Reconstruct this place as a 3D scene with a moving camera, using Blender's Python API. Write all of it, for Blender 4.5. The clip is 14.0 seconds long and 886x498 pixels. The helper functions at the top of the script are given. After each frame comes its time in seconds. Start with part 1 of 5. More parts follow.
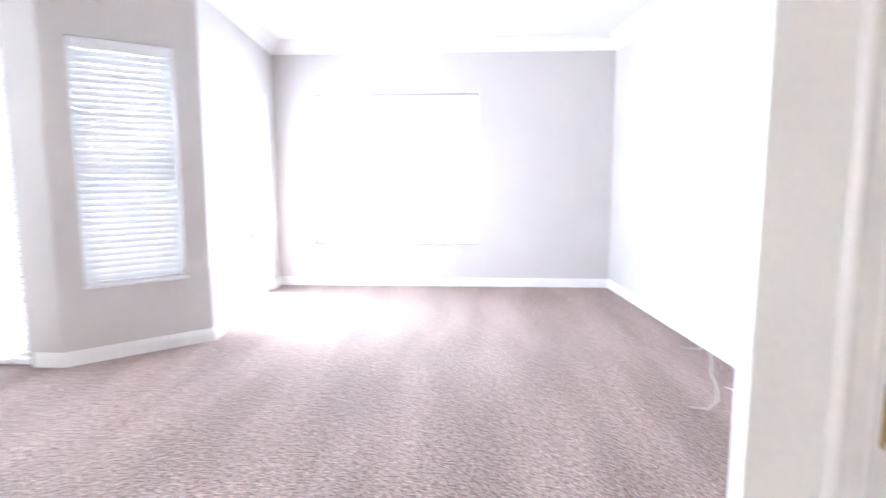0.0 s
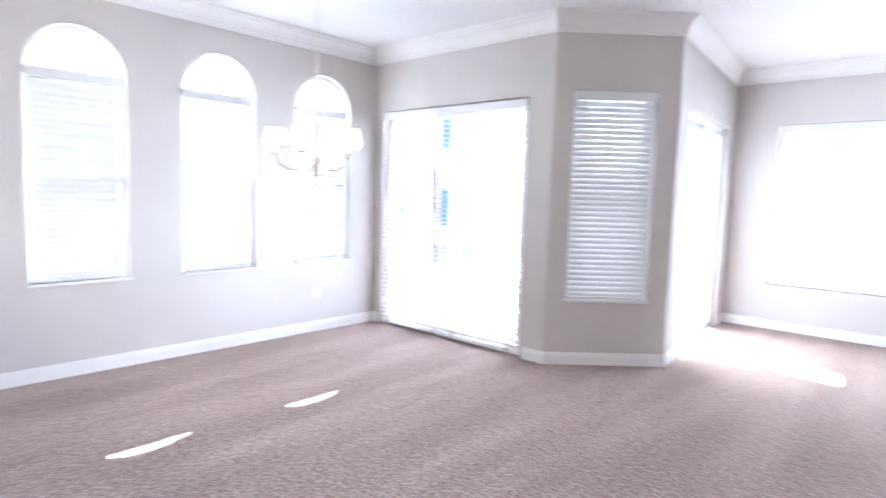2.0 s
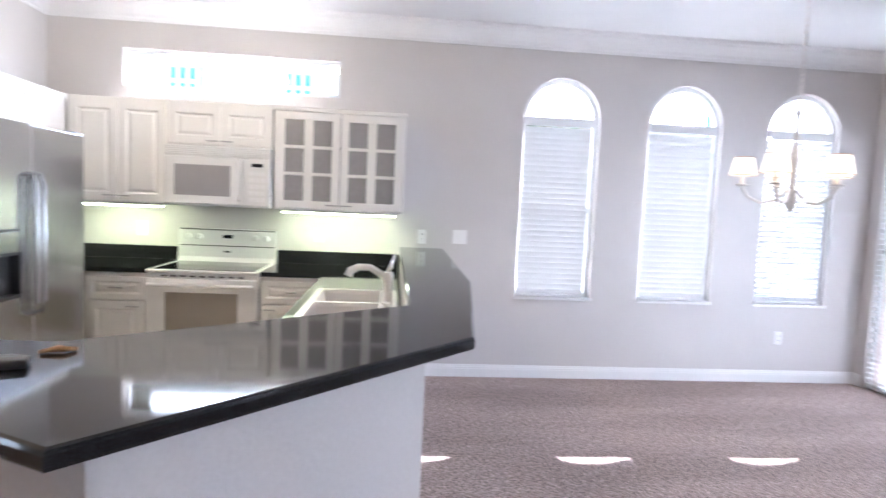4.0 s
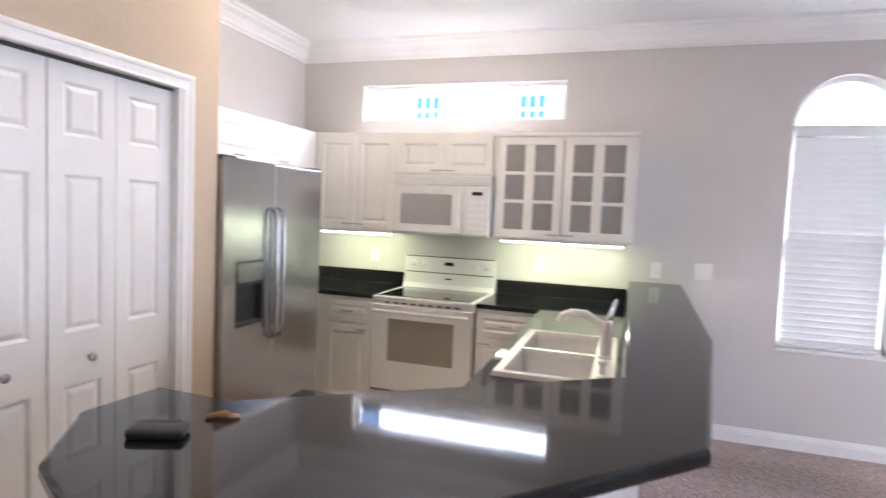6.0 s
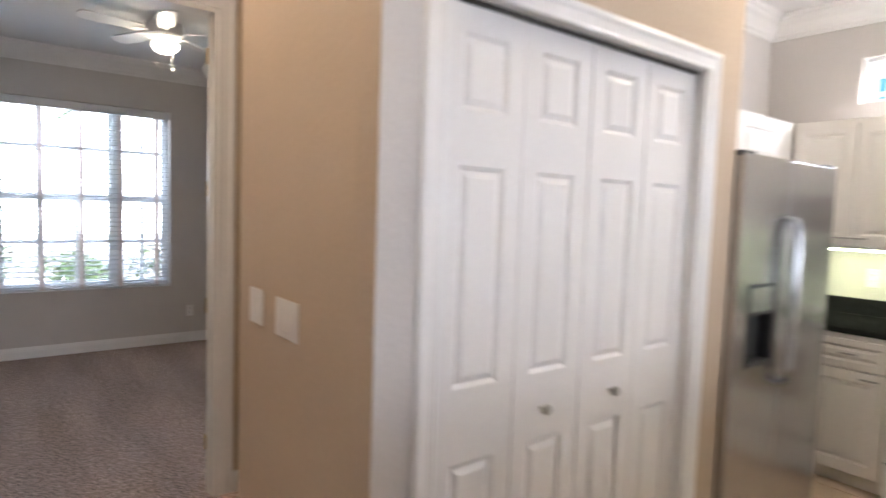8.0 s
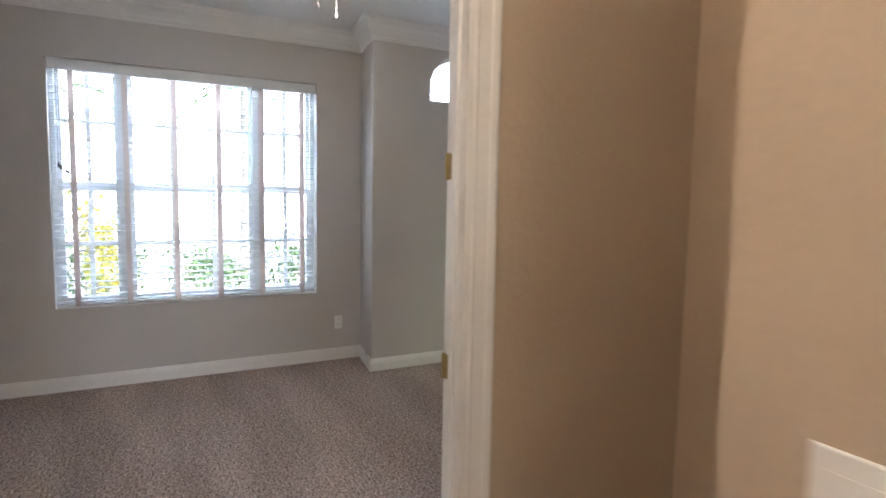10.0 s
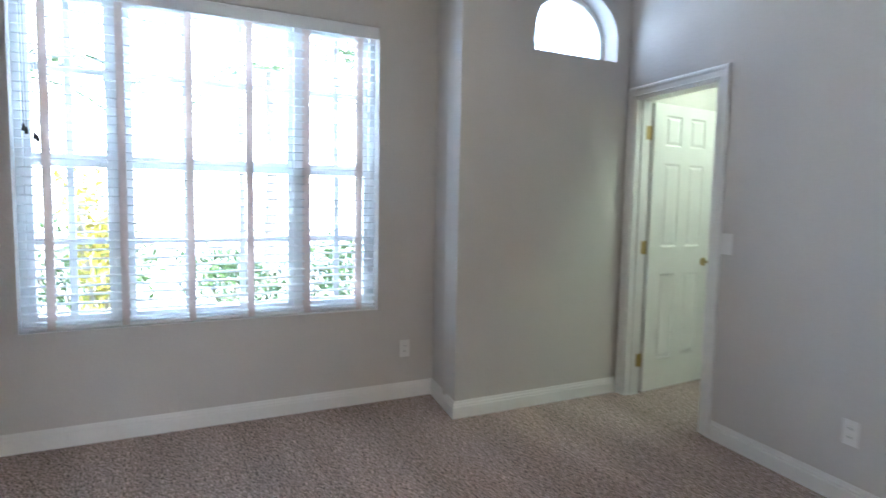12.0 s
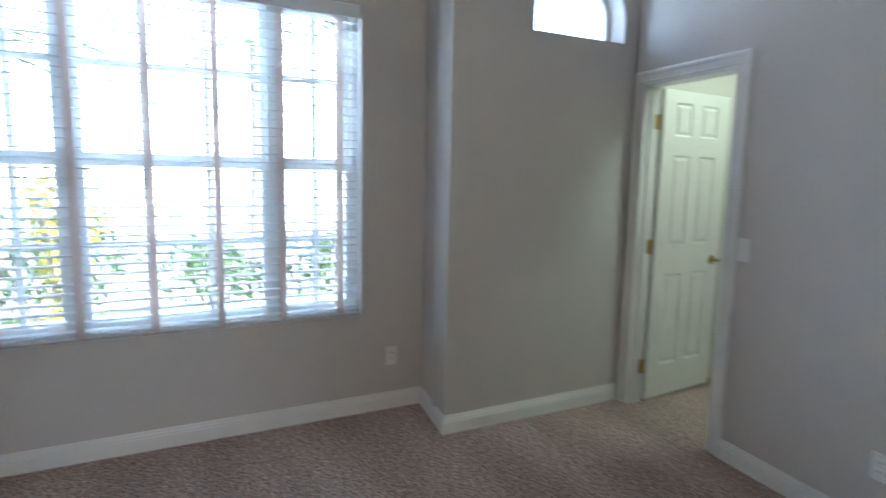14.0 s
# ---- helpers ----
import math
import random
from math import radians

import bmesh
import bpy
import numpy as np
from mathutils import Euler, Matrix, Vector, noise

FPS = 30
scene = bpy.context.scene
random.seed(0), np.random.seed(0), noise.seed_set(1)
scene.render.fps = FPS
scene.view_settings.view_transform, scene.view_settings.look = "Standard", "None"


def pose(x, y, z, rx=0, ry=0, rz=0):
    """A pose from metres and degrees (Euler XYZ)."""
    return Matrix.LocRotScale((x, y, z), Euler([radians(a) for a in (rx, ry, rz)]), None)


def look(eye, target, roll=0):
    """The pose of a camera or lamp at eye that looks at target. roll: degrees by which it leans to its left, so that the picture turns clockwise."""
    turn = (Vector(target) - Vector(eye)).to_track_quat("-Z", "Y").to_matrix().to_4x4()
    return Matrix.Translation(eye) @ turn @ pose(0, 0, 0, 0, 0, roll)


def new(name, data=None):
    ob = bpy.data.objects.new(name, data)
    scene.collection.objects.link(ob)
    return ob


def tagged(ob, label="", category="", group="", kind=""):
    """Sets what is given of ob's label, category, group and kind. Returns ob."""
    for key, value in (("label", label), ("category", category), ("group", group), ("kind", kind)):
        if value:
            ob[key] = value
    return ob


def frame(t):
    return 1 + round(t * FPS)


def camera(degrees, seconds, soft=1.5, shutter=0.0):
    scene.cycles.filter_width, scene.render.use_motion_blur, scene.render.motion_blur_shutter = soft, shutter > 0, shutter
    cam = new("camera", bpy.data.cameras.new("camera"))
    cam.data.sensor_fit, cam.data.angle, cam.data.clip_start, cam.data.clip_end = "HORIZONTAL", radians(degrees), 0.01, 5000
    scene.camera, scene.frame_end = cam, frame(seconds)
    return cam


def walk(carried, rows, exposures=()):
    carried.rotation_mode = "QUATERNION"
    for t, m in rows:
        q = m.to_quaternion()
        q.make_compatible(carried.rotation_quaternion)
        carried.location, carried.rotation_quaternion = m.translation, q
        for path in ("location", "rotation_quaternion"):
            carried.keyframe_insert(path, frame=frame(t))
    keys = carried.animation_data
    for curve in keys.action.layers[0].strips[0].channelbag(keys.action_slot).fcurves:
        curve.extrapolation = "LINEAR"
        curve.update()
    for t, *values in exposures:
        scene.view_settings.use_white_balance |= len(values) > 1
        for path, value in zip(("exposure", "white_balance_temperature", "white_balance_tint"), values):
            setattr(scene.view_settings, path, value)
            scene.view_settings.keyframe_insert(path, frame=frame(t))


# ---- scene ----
cam = camera(74.8, 14.0, soft=1.5, shutter=0.7)
PATH = [
    (0, (0.518, -0.078, 1.359), (0.406, 1.903, 1.103), -0.1),
    (0.5, (0.467, -0.146, 1.449), (0.044, 1.793, 1.205), 0.9),
    (1, (0.377, -0.243, 1.44), (-0.319, 1.619, 1.218), 1.1),
    (1.5, (0.312, -0.342, 1.404), (-0.723, 1.358, 1.206), 1.2),
    (2, (0.208, -0.445, 1.426), (-1.128, 1.031, 1.236), 1.7),
    (2.5, (0.212, -0.421, 1.451), (-1.396, 0.754, 1.266), 1.9),
    (3, (0.186, -0.434, 1.452), (-1.623, 0.401, 1.279), 2.2),
    (3.5, (0.193, -0.456, 1.459), (-1.74, 0.031, 1.296), 2.3),
    (4, (0.197, -0.475, 1.459), (-1.789, -0.294, 1.304), 2.6),
    (6.5, (-0.218, -0.4, 1.558), (-1.986, -1.324, 1.432), 2.2),
    (7, (-0.241, -0.595, 1.524), (-1.777, -1.87, 1.403), 2.1),
    (7.5, (-0.224, -0.875, 1.524), (-1.583, -2.336, 1.399), 2.1),
    (8, (-0.222, -1.222, 1.509), (-1.44, -2.802, 1.371), 1.9),
    (8.5, (-0.198, -1.588, 1.52), (-1.252, -3.281, 1.369), 1.5),
    (9, (-0.167, -2.003, 1.506), (-1.135, -3.747, 1.352), 1.8),
    (11.5, (-0.401, -3.871, 1.416), (-1.333, -5.628, 1.206), 0.9),
    (12, (-0.353, -4.213, 1.335), (-1.246, -5.995, 1.165), 1.1),
    (12.5, (-0.449, -4.425, 1.365), (-1.224, -6.26, 1.186), 1.2),
    (13, (-0.532, -4.559, 1.37), (-1.266, -6.41, 1.183), 1.2),
    (13.5, (-0.485, -4.586, 1.385), (-1.234, -6.431, 1.198), 1.2),
    (14, (-0.523, -4.488, 1.478), (-1.429, -6.251, 1.214), 1.2),
]
EXPOSURES = [(0.0, 3.64, 5450, 11), (0.5, 3.42, 5500, 11), (1.0, 3.3, 5500, 11), (2.0, 3.02, 5480, 12), (3.0, 2.82, 5450, 13), (4.0, 2.6, 5450, 15), (6.5, 2.35, 5800, 18), (7.5, 2.33, 5880, 16), (8.5, 2.38, 6050, 13), (9.0, 2.54, 6020, 12), (11.5, 3.0, 5500, 9), (12.5, 2.88, 5330, 6), (14.0, 2.58, 5330, 6)]
walk(cam, [(t, look(eye, target, roll)) for t, eye, target, roll in PATH], EXPOSURES)

# ---------------------------------------------------------------- light
world = bpy.data.worlds.new("sky")
world.use_nodes = True
scene.world = world
wn = world.node_tree.nodes
sky = wn.new("ShaderNodeTexSky")
sky.sky_type, sky.sun_disc = "NISHITA", False
SUN_DIR = Vector((-1.57, 1.14, 2.23)).normalized()
sky.sun_elevation = math.asin(SUN_DIR.z)
sky.sun_rotation = math.atan2(SUN_DIR.x, SUN_DIR.y)
world.node_tree.links.new(sky.outputs[0], wn["Background"].inputs[0])
wn["Background"].inputs[1].default_value = 0.15

sun = new("sun", bpy.data.lights.new("sun", "SUN"))
sun.data.energy, sun.data.angle, sun.data.color = 4.0, radians(0.53), (1.0, 0.95, 0.88)
sun.matrix_world = look(SUN_DIR * 40, (0, 0, 0))


def area_lamp(name, eye, target, w, h, power, color=(1, 1, 1)):
    lamp = new(name, bpy.data.lights.new(name, "AREA"))
    lamp.data.shape, lamp.data.size, lamp.data.size_y = "RECTANGLE", w, h
    lamp.data.energy, lamp.data.color = power, color
    lamp.matrix_world = look(eye, target)
    return lamp


def point_lamp(name, at, power, color, radius=0.04):
    lamp = new(name, bpy.data.lights.new(name, "POINT"))
    lamp.data.energy, lamp.data.color, lamp.data.shadow_soft_size = power, color, radius
    lamp.location = at
    return lamp


DAY = (0.93, 0.96, 1.0)
area_lamp("sky_slider_dining", (-4.245, 4.05, 1.15), (-4.245, 0, 1.15), 0.38, 2.15, 9, DAY)
area_lamp("sky_slider_dining", (-3.05, 4.05, 1.15), (-3.05, 0, 1.15), 0.74, 2.15, 17, DAY)
area_lamp("sky_slider_living", (-2.15, 5.72, 1.15), (0, 5.72, 1.15), 1.6, 2.15, 10, DAY)
area_lamp("sky_window_living", (-0.46, 7.2, 1.4), (-0.46, 0, 1.4), 1.95, 1.75, 24, DAY)
area_lamp("sky_arch_a", (-4.95, 0.92, 2.45), (0, 0.92, 2.45), 0.70, 0.40, 3.0, DAY)
area_lamp("sky_arch_b", (-4.95, 2.00, 2.45), (0, 2.00, 2.45), 0.70, 0.40, 3.0, DAY)
area_lamp("sky_arch_c", (-4.95, 3.07, 1.65), (0, 3.07, 1.65), 0.62, 1.75, 5, DAY)
area_lamp("sky_window_diagonal", (-2.26, 4.36, 1.40), (0, 2.0, 1.40), 0.60, 1.60, 1.3, DAY)
area_lamp("sky_transom", (-5.15, -1.76, 2.76), (-3.0, -1.76, 2.3), 1.65, 0.38, 8, DAY)

# ---------------------------------------------------------------- materials


def mat(name, color, rough=0.6, metal=0.0, vary=0.06, scale=3.0, grain=0.0, grain_scale=300.0,
        bump=0.0, bump_scale=200.0, spec=0.5, coat=0.0, emit=None, emit_strength=0.0):
    """Principled surface with two scales of colour variation and a fine relief."""
    m = bpy.data.materials.new(name)
    m.use_nodes = True
    nt, n = m.node_tree, m.node_tree.nodes
    bsdf = n["Principled BSDF"]
    bsdf.inputs["Roughness"].default_value = rough
    bsdf.inputs["Metallic"].default_value = metal
    bsdf.inputs["Specular IOR Level"].default_value = spec
    bsdf.inputs["Coat Weight"].default_value = coat
    tc = n.new("ShaderNodeTexCoord")
    big = n.new("ShaderNodeTexNoise")
    big.inputs["Scale"].default_value, big.inputs["Detail"].default_value = scale, 3
    fine = n.new("ShaderNodeTexNoise")
    fine.inputs["Scale"].default_value, fine.inputs["Detail"].default_value = grain_scale, 2
    for t in (big, fine):
        nt.links.new(tc.outputs["Object"], t.inputs["Vector"])

    def factor(tex, amount):
        r = n.new("ShaderNodeMapRange")
        r.inputs["From Min"].default_value, r.inputs["From Max"].default_value = 0.25, 0.75
        r.inputs["To Min"].default_value, r.inputs["To Max"].default_value = 1 - amount, 1 + amount
        nt.links.new(tex.outputs["Fac"], r.inputs["Value"])
        return r.outputs["Result"]

    mul = n.new("ShaderNodeMath")
    mul.operation = "MULTIPLY"
    nt.links.new(factor(big, vary), mul.inputs[0])
    nt.links.new(factor(fine, grain), mul.inputs[1])
    sc = n.new("ShaderNodeVectorMath")
    sc.operation = "SCALE"
    sc.inputs[0].default_value = color
    nt.links.new(mul.outputs[0], sc.inputs["Scale"])
    nt.links.new(sc.outputs[0], bsdf.inputs["Base Color"])
    if bump:
        bt = n.new("ShaderNodeTexNoise")
        bt.inputs["Scale"].default_value, bt.inputs["Detail"].default_value = bump_scale, 3
        nt.links.new(tc.outputs["Object"], bt.inputs["Vector"])
        bp = n.new("ShaderNodeBump")
        bp.inputs["Strength"].default_value, bp.inputs["Distance"].default_value = bump, 0.004
        nt.links.new(bt.outputs["Fac"], bp.inputs["Height"])
        nt.links.new(bp.outputs[0], bsdf.inputs["Normal"])
    if emit:
        bsdf.inputs["Emission Color"].default_value = (*emit, 1)
        bsdf.inputs["Emission Strength"].default_value = emit_strength
    return m


def glass(name, rough=0.0, tint=(1, 1, 1)):
    m = bpy.data.materials.new(name)
    m.use_nodes = True
    b = m.node_tree.nodes["Principled BSDF"]
    b.inputs["Base Color"].default_value = (*tint, 1)
    b.inputs["Transmission Weight"].default_value = 1
    b.inputs["Roughness"].default_value = rough
    b.inputs["IOR"].default_value = 1.45
    return m


def carpet_material():
    """Cut-pile carpet: speckled yarn, and broad soft tracks where the vacuum laid the nap."""
    m = mat("carpet", (0.375, 0.294, 0.264), 0.95, vary=0.26, scale=30, grain=1.0, grain_scale=78,
            bump=1.0, bump_scale=70, spec=0.1)
    nt, n = m.node_tree, m.node_tree.nodes
    bsdf = n["Principled BSDF"]
    old = bsdf.inputs["Base Color"].links[0].from_socket
    tc = n.new("ShaderNodeTexCoord")
    mp = n.new("ShaderNodeMapping")
    mp.inputs["Scale"].default_value = (2.6, 0.5, 1)
    mp.inputs["Rotation"].default_value = (0, 0, radians(12))
    nz = n.new("ShaderNodeTexNoise")
    nz.inputs["Scale"].default_value, nz.inputs["Detail"].default_value = 1.0, 2.5
    nt.links.new(tc.outputs["Object"], mp.inputs["Vector"])
    nt.links.new(mp.outputs[0], nz.inputs["Vector"])
    r = n.new("ShaderNodeMapRange")
    r.inputs["From Min"].default_value, r.inputs["From Max"].default_value = 0.40, 0.60
    r.inputs["To Min"].default_value, r.inputs["To Max"].default_value = 0.88, 1.08
    nt.links.new(nz.outputs["Fac"], r.inputs["Value"])
    sc = n.new("ShaderNodeVectorMath")
    sc.operation = "SCALE"
    nt.links.new(old, sc.inputs[0])
    nt.links.new(r.outputs["Result"], sc.inputs["Scale"])
    nt.links.new(sc.outputs[0], bsdf.inputs["Base Color"])
    return m


def steel_material():
    m = mat("brushed_steel", (0.52, 0.53, 0.56), 0.22, 1.0, vary=0.04, scale=2)
    nt, n = m.node_tree, m.node_tree.nodes
    tc = n.new("ShaderNodeTexCoord")
    mp = n.new("ShaderNodeMapping")
    mp.inputs["Scale"].default_value = (900, 900, 4)
    nz = n.new("ShaderNodeTexNoise")
    nz.inputs["Scale"].default_value = 1.0
    bp = n.new("ShaderNodeBump")
    bp.inputs["Strength"].default_value, bp.inputs["Distance"].default_value = 0.12, 0.001
    nt.links.new(tc.outputs["Object"], mp.inputs["Vector"])
    nt.links.new(mp.outputs[0], nz.inputs["Vector"])
    nt.links.new(nz.outputs["Fac"], bp.inputs["Height"])
    nt.links.new(bp.outputs[0], n["Principled BSDF"].inputs["Normal"])
    return m


def lacquer(name, color, rough):
    return mat(name, color, rough, vary=0.025, scale=4, grain=0.02, grain_scale=60, bump=0.05, bump_scale=40)


WALL = mat("wall_paint", (0.60, 0.565, 0.54), 0.75, vary=0.035, scale=1.6, grain=0.03, grain_scale=90, bump=0.35, bump_scale=55, spec=0.3)
TAN = mat("tan_wall_paint", (0.53, 0.425, 0.32), 0.75, vary=0.05, scale=1.6, grain=0.03, grain_scale=60, bump=0.55, bump_scale=38, spec=0.3)
CEIL = mat("ceiling_paint", (0.80, 0.79, 0.78), 0.85, vary=0.02, scale=1.5, grain=0.02, grain_scale=80, bump=0.3, bump_scale=70, spec=0.2)
TRIM = lacquer("trim_paint", (0.80, 0.785, 0.77), 0.35)
DOORW = lacquer("door_paint", (0.80, 0.775, 0.755), 0.38)
CABW = lacquer("cabinet_paint", (0.80, 0.77, 0.73), 0.36)
# darker copy of the cabinet paint, with the interior's shade in the colour
CABSHADE = lacquer("shaded_cabinet_paint", (0.42, 0.40, 0.39), 0.5)
CARPET = carpet_material()
TILE = mat("floor_tile", (0.56, 0.43, 0.30), 0.35, vary=0.12, scale=6, grain=0.08, grain_scale=60)
GROUT = mat("tile_grout", (0.30, 0.25, 0.20), 0.9, vary=0.1, scale=9)
GRANITE = mat("black_granite", (0.013, 0.013, 0.014), 0.06, vary=0.25, scale=30, grain=0.55, grain_scale=420, spec=0.42)
STEEL = steel_material()
DARKSTEEL = mat("dark_plastic", (0.035, 0.036, 0.04), 0.4, vary=0.1, scale=12)
GREYSIDE = mat("grey_enamel", (0.10, 0.095, 0.09), 0.45, vary=0.08, scale=8)
APPL = lacquer("appliance_enamel", (0.78, 0.76, 0.73), 0.22)
BLACKGLASS = mat("black_glass", (0.016, 0.016, 0.017), 0.06, vary=0.1, scale=5)
OVENGLASS = mat("oven_window", (0.34, 0.30, 0.245), 0.12, vary=0.05, scale=4)
PORCELAIN = lacquer("sink_enamel", (0.78, 0.74, 0.70), 0.16)
CHROME = mat("chrome", (0.72, 0.72, 0.73), 0.12, 1.0, vary=0.03)
NICKEL = mat("brushed_nickel", (0.42, 0.40, 0.38), 0.35, 1.0, vary=0.08, scale=40)
BRASS = mat("brass", (0.46, 0.34, 0.15), 0.34, 1.0, vary=0.12, scale=60)
SLAT = lacquer("blind_slat", (0.80, 0.80, 0.80), 0.45)
_nt = SLAT.node_tree
_tr, _mx = _nt.nodes.new("ShaderNodeBsdfTranslucent"), _nt.nodes.new("ShaderNodeMixShader")
_tr.inputs["Color"].default_value = (0.80, 0.82, 0.84, 1)
_mx.inputs[0].default_value = 0.03
_nt.links.new(_nt.nodes["Principled BSDF"].outputs[0], _mx.inputs[1])
_nt.links.new(_tr.outputs[0], _mx.inputs[2])
_nt.links.new(_mx.outputs[0], _nt.nodes["Material Output"].inputs["Surface"])
TAPE = mat("blind_tape", (0.74, 0.64, 0.59), 0.9, vary=0.08, scale=60, bump=0.3, bump_scale=500)
_nt = TAPE.node_tree
_tr, _mx = _nt.nodes.new("ShaderNodeBsdfTranslucent"), _nt.nodes.new("ShaderNodeMixShader")
_tr.inputs["Color"].default_value = (0.78, 0.69, 0.65, 1)
_mx.inputs[0].default_value = 0.6
_nt.links.new(_nt.nodes["Principled BSDF"].outputs[0], _mx.inputs[1])
_nt.links.new(_tr.outputs[0], _mx.inputs[2])
_nt.links.new(_mx.outputs[0], _nt.nodes["Material Output"].inputs["Surface"])
VINYL = lacquer("window_vinyl", (0.80, 0.80, 0.80), 0.4)
PLATE = lacquer("switch_plastic", (0.80, 0.78, 0.76), 0.35)
SLOT = mat("slot_dark", (0.05, 0.045, 0.04), 0.6, vary=0.05)
GLASS = glass("window_glass")
CABGLASS = mat("obscured_glass", (0.30, 0.285, 0.28), 0.22, vary=0.06, scale=20, bump=0.15, bump_scale=120)
SHADE = mat("lamp_shade", (0.80, 0.72, 0.60), 0.8, vary=0.04, scale=30, bump=0.2, bump_scale=400, emit=(1.0, 0.80, 0.52), emit_strength=0.3)
CREAM = lacquer("cream_metal", (0.80, 0.75, 0.70), 0.4)
GLOBE = mat("opal_glass", (0.85, 0.80, 0.70), 0.3, vary=0.02, emit=(1.0, 0.86, 0.62), emit_strength=7.0)
OPALCOOL = mat("cool_opal_glass", (0.85, 0.85, 0.78), 0.3, vary=0.02, emit=(0.88, 1.0, 0.72), emit_strength=7.0)
LED = mat("fluorescent_strip", (0.9, 0.9, 0.8), 0.4, vary=0.0, emit=(0.93, 1.0, 0.60), emit_strength=7.0)
BLACK = mat("black_leather", (0.018, 0.018, 0.02), 0.45, vary=0.2, scale=40, bump=0.3, bump_scale=300)
BROWN = mat("brown_wood", (0.34, 0.17, 0.06), 0.5, vary=0.2, scale=30)
# emission makes the far sheet bright by itself, though it is no lamp
GLARE = mat("glowing_distance", (0.8, 0.8, 0.8), 1.0, vary=0.05, scale=0.3, emit=(0.86, 0.95, 1.0), emit_strength=2.0)
FANWHITE = lacquer("fan_enamel", (0.80, 0.78, 0.76), 0.35)
WIRE = lacquer("white_cable", (0.78, 0.76, 0.74), 0.5)
STUCCO = mat("stucco", (0.66, 0.58, 0.46), 0.9, vary=0.06, scale=2, grain=0.06, grain_scale=90, bump=0.5, bump_scale=60)
CONCRETE = mat("concrete", (0.42, 0.40, 0.37), 0.9, vary=0.12, scale=1.5, grain=0.08, grain_scale=120, bump=0.3, bump_scale=90)
GRASSM = mat("lawn", (0.07, 0.11, 0.03), 0.95, vary=0.3, scale=1.2, grain=0.4, grain_scale=60, bump=0.8, bump_scale=80)
ROOFT = mat("roof_tile", (0.30, 0.16, 0.10), 0.85, vary=0.2, scale=3, grain=0.15, grain_scale=30, bump=0.6, bump_scale=20)
LEAF = mat("leaf_green", (0.075, 0.13, 0.035), 0.55, vary=0.45, scale=2.5, grain=0.2, grain_scale=20)
LEAFY = mat("leaf_yellow", (0.42, 0.36, 0.045), 0.55, vary=0.3, scale=4, grain=0.2, grain_scale=20)
BARK = mat("bark", (0.34, 0.29, 0.24), 0.9, vary=0.25, scale=8, grain=0.2, grain_scale=60, bump=0.8, bump_scale=40)
SHUTTER = mat("blue_shutter", (0.07, 0.19, 0.30), 0.6, vary=0.1, scale=6)
TEAL = mat("teal_window", (0.10, 0.36, 0.37), 0.3, vary=0.2, scale=2)
WINDARK = mat("far_window", (0.05, 0.08, 0.10), 0.1, vary=0.2, scale=2)

# ---------------------------------------------------------------- mesh helpers


def box(bm, x0, x1, y0, y1, z0, z1, bevel=0.0, seg=1):
    r = bmesh.ops.create_cube(bm, size=1, matrix=Matrix.LocRotScale(((x0 + x1) / 2, (y0 + y1) / 2, (z0 + z1) / 2), None, (abs(x1 - x0), abs(y1 - y0), abs(z1 - z0))))
    if bevel:
        edges = list({e for v in r["verts"] for e in v.link_edges})
        bmesh.ops.bevel(bm, geom=edges, offset=bevel, segments=seg, profile=0.5, affect="EDGES")


def prism(bm, pts, z0, z1, m=None):
    """Upright prism over a plan outline."""
    lo = [bm.verts.new((x, y, z0)) for x, y in pts]
    hi = [bm.verts.new((x, y, z1)) for x, y in pts]
    n = len(pts)
    fs = [bm.faces.new(lo[::-1]), bm.faces.new(hi)]
    for i in range(n):
        fs.append(bm.faces.new((lo[i], lo[(i + 1) % n], hi[(i + 1) % n], hi[i])))
    bmesh.ops.recalc_face_normals(bm, faces=fs)
    if m is not None:
        bmesh.ops.transform(bm, matrix=m, verts=lo + hi)
    return lo + hi, fs


def rod(bm, p, q, r, seg=12, r2=None):
    p, q = Vector(p), Vector(q)
    d = q - p
    m = Matrix.Translation((p + q) / 2) @ d.to_track_quat("Z", "Y").to_matrix().to_4x4()
    bmesh.ops.create_cone(bm, cap_ends=True, segments=seg, radius1=r, radius2=r if r2 is None else r2, depth=d.length, matrix=m)


def lathe(bm, prof, seg=24, m=None):
    """Turned body from (radius, height) pairs round the z axis."""
    rings, made = [], []
    for r, z in prof:
        ring = [bm.verts.new((r * math.cos(2 * math.pi * i / seg), r * math.sin(2 * math.pi * i / seg), z)) for i in range(seg)]
        rings.append(ring)
        made += ring
    for a, b in zip(rings, rings[1:]):
        for i in range(seg):
            j = (i + 1) % seg
            bm.faces.new((a[i], a[j], b[j], b[i]))
    bm.faces.new(rings[0][::-1])
    bm.faces.new(rings[-1])
    if m is not None:
        bmesh.ops.transform(bm, matrix=m, verts=made)


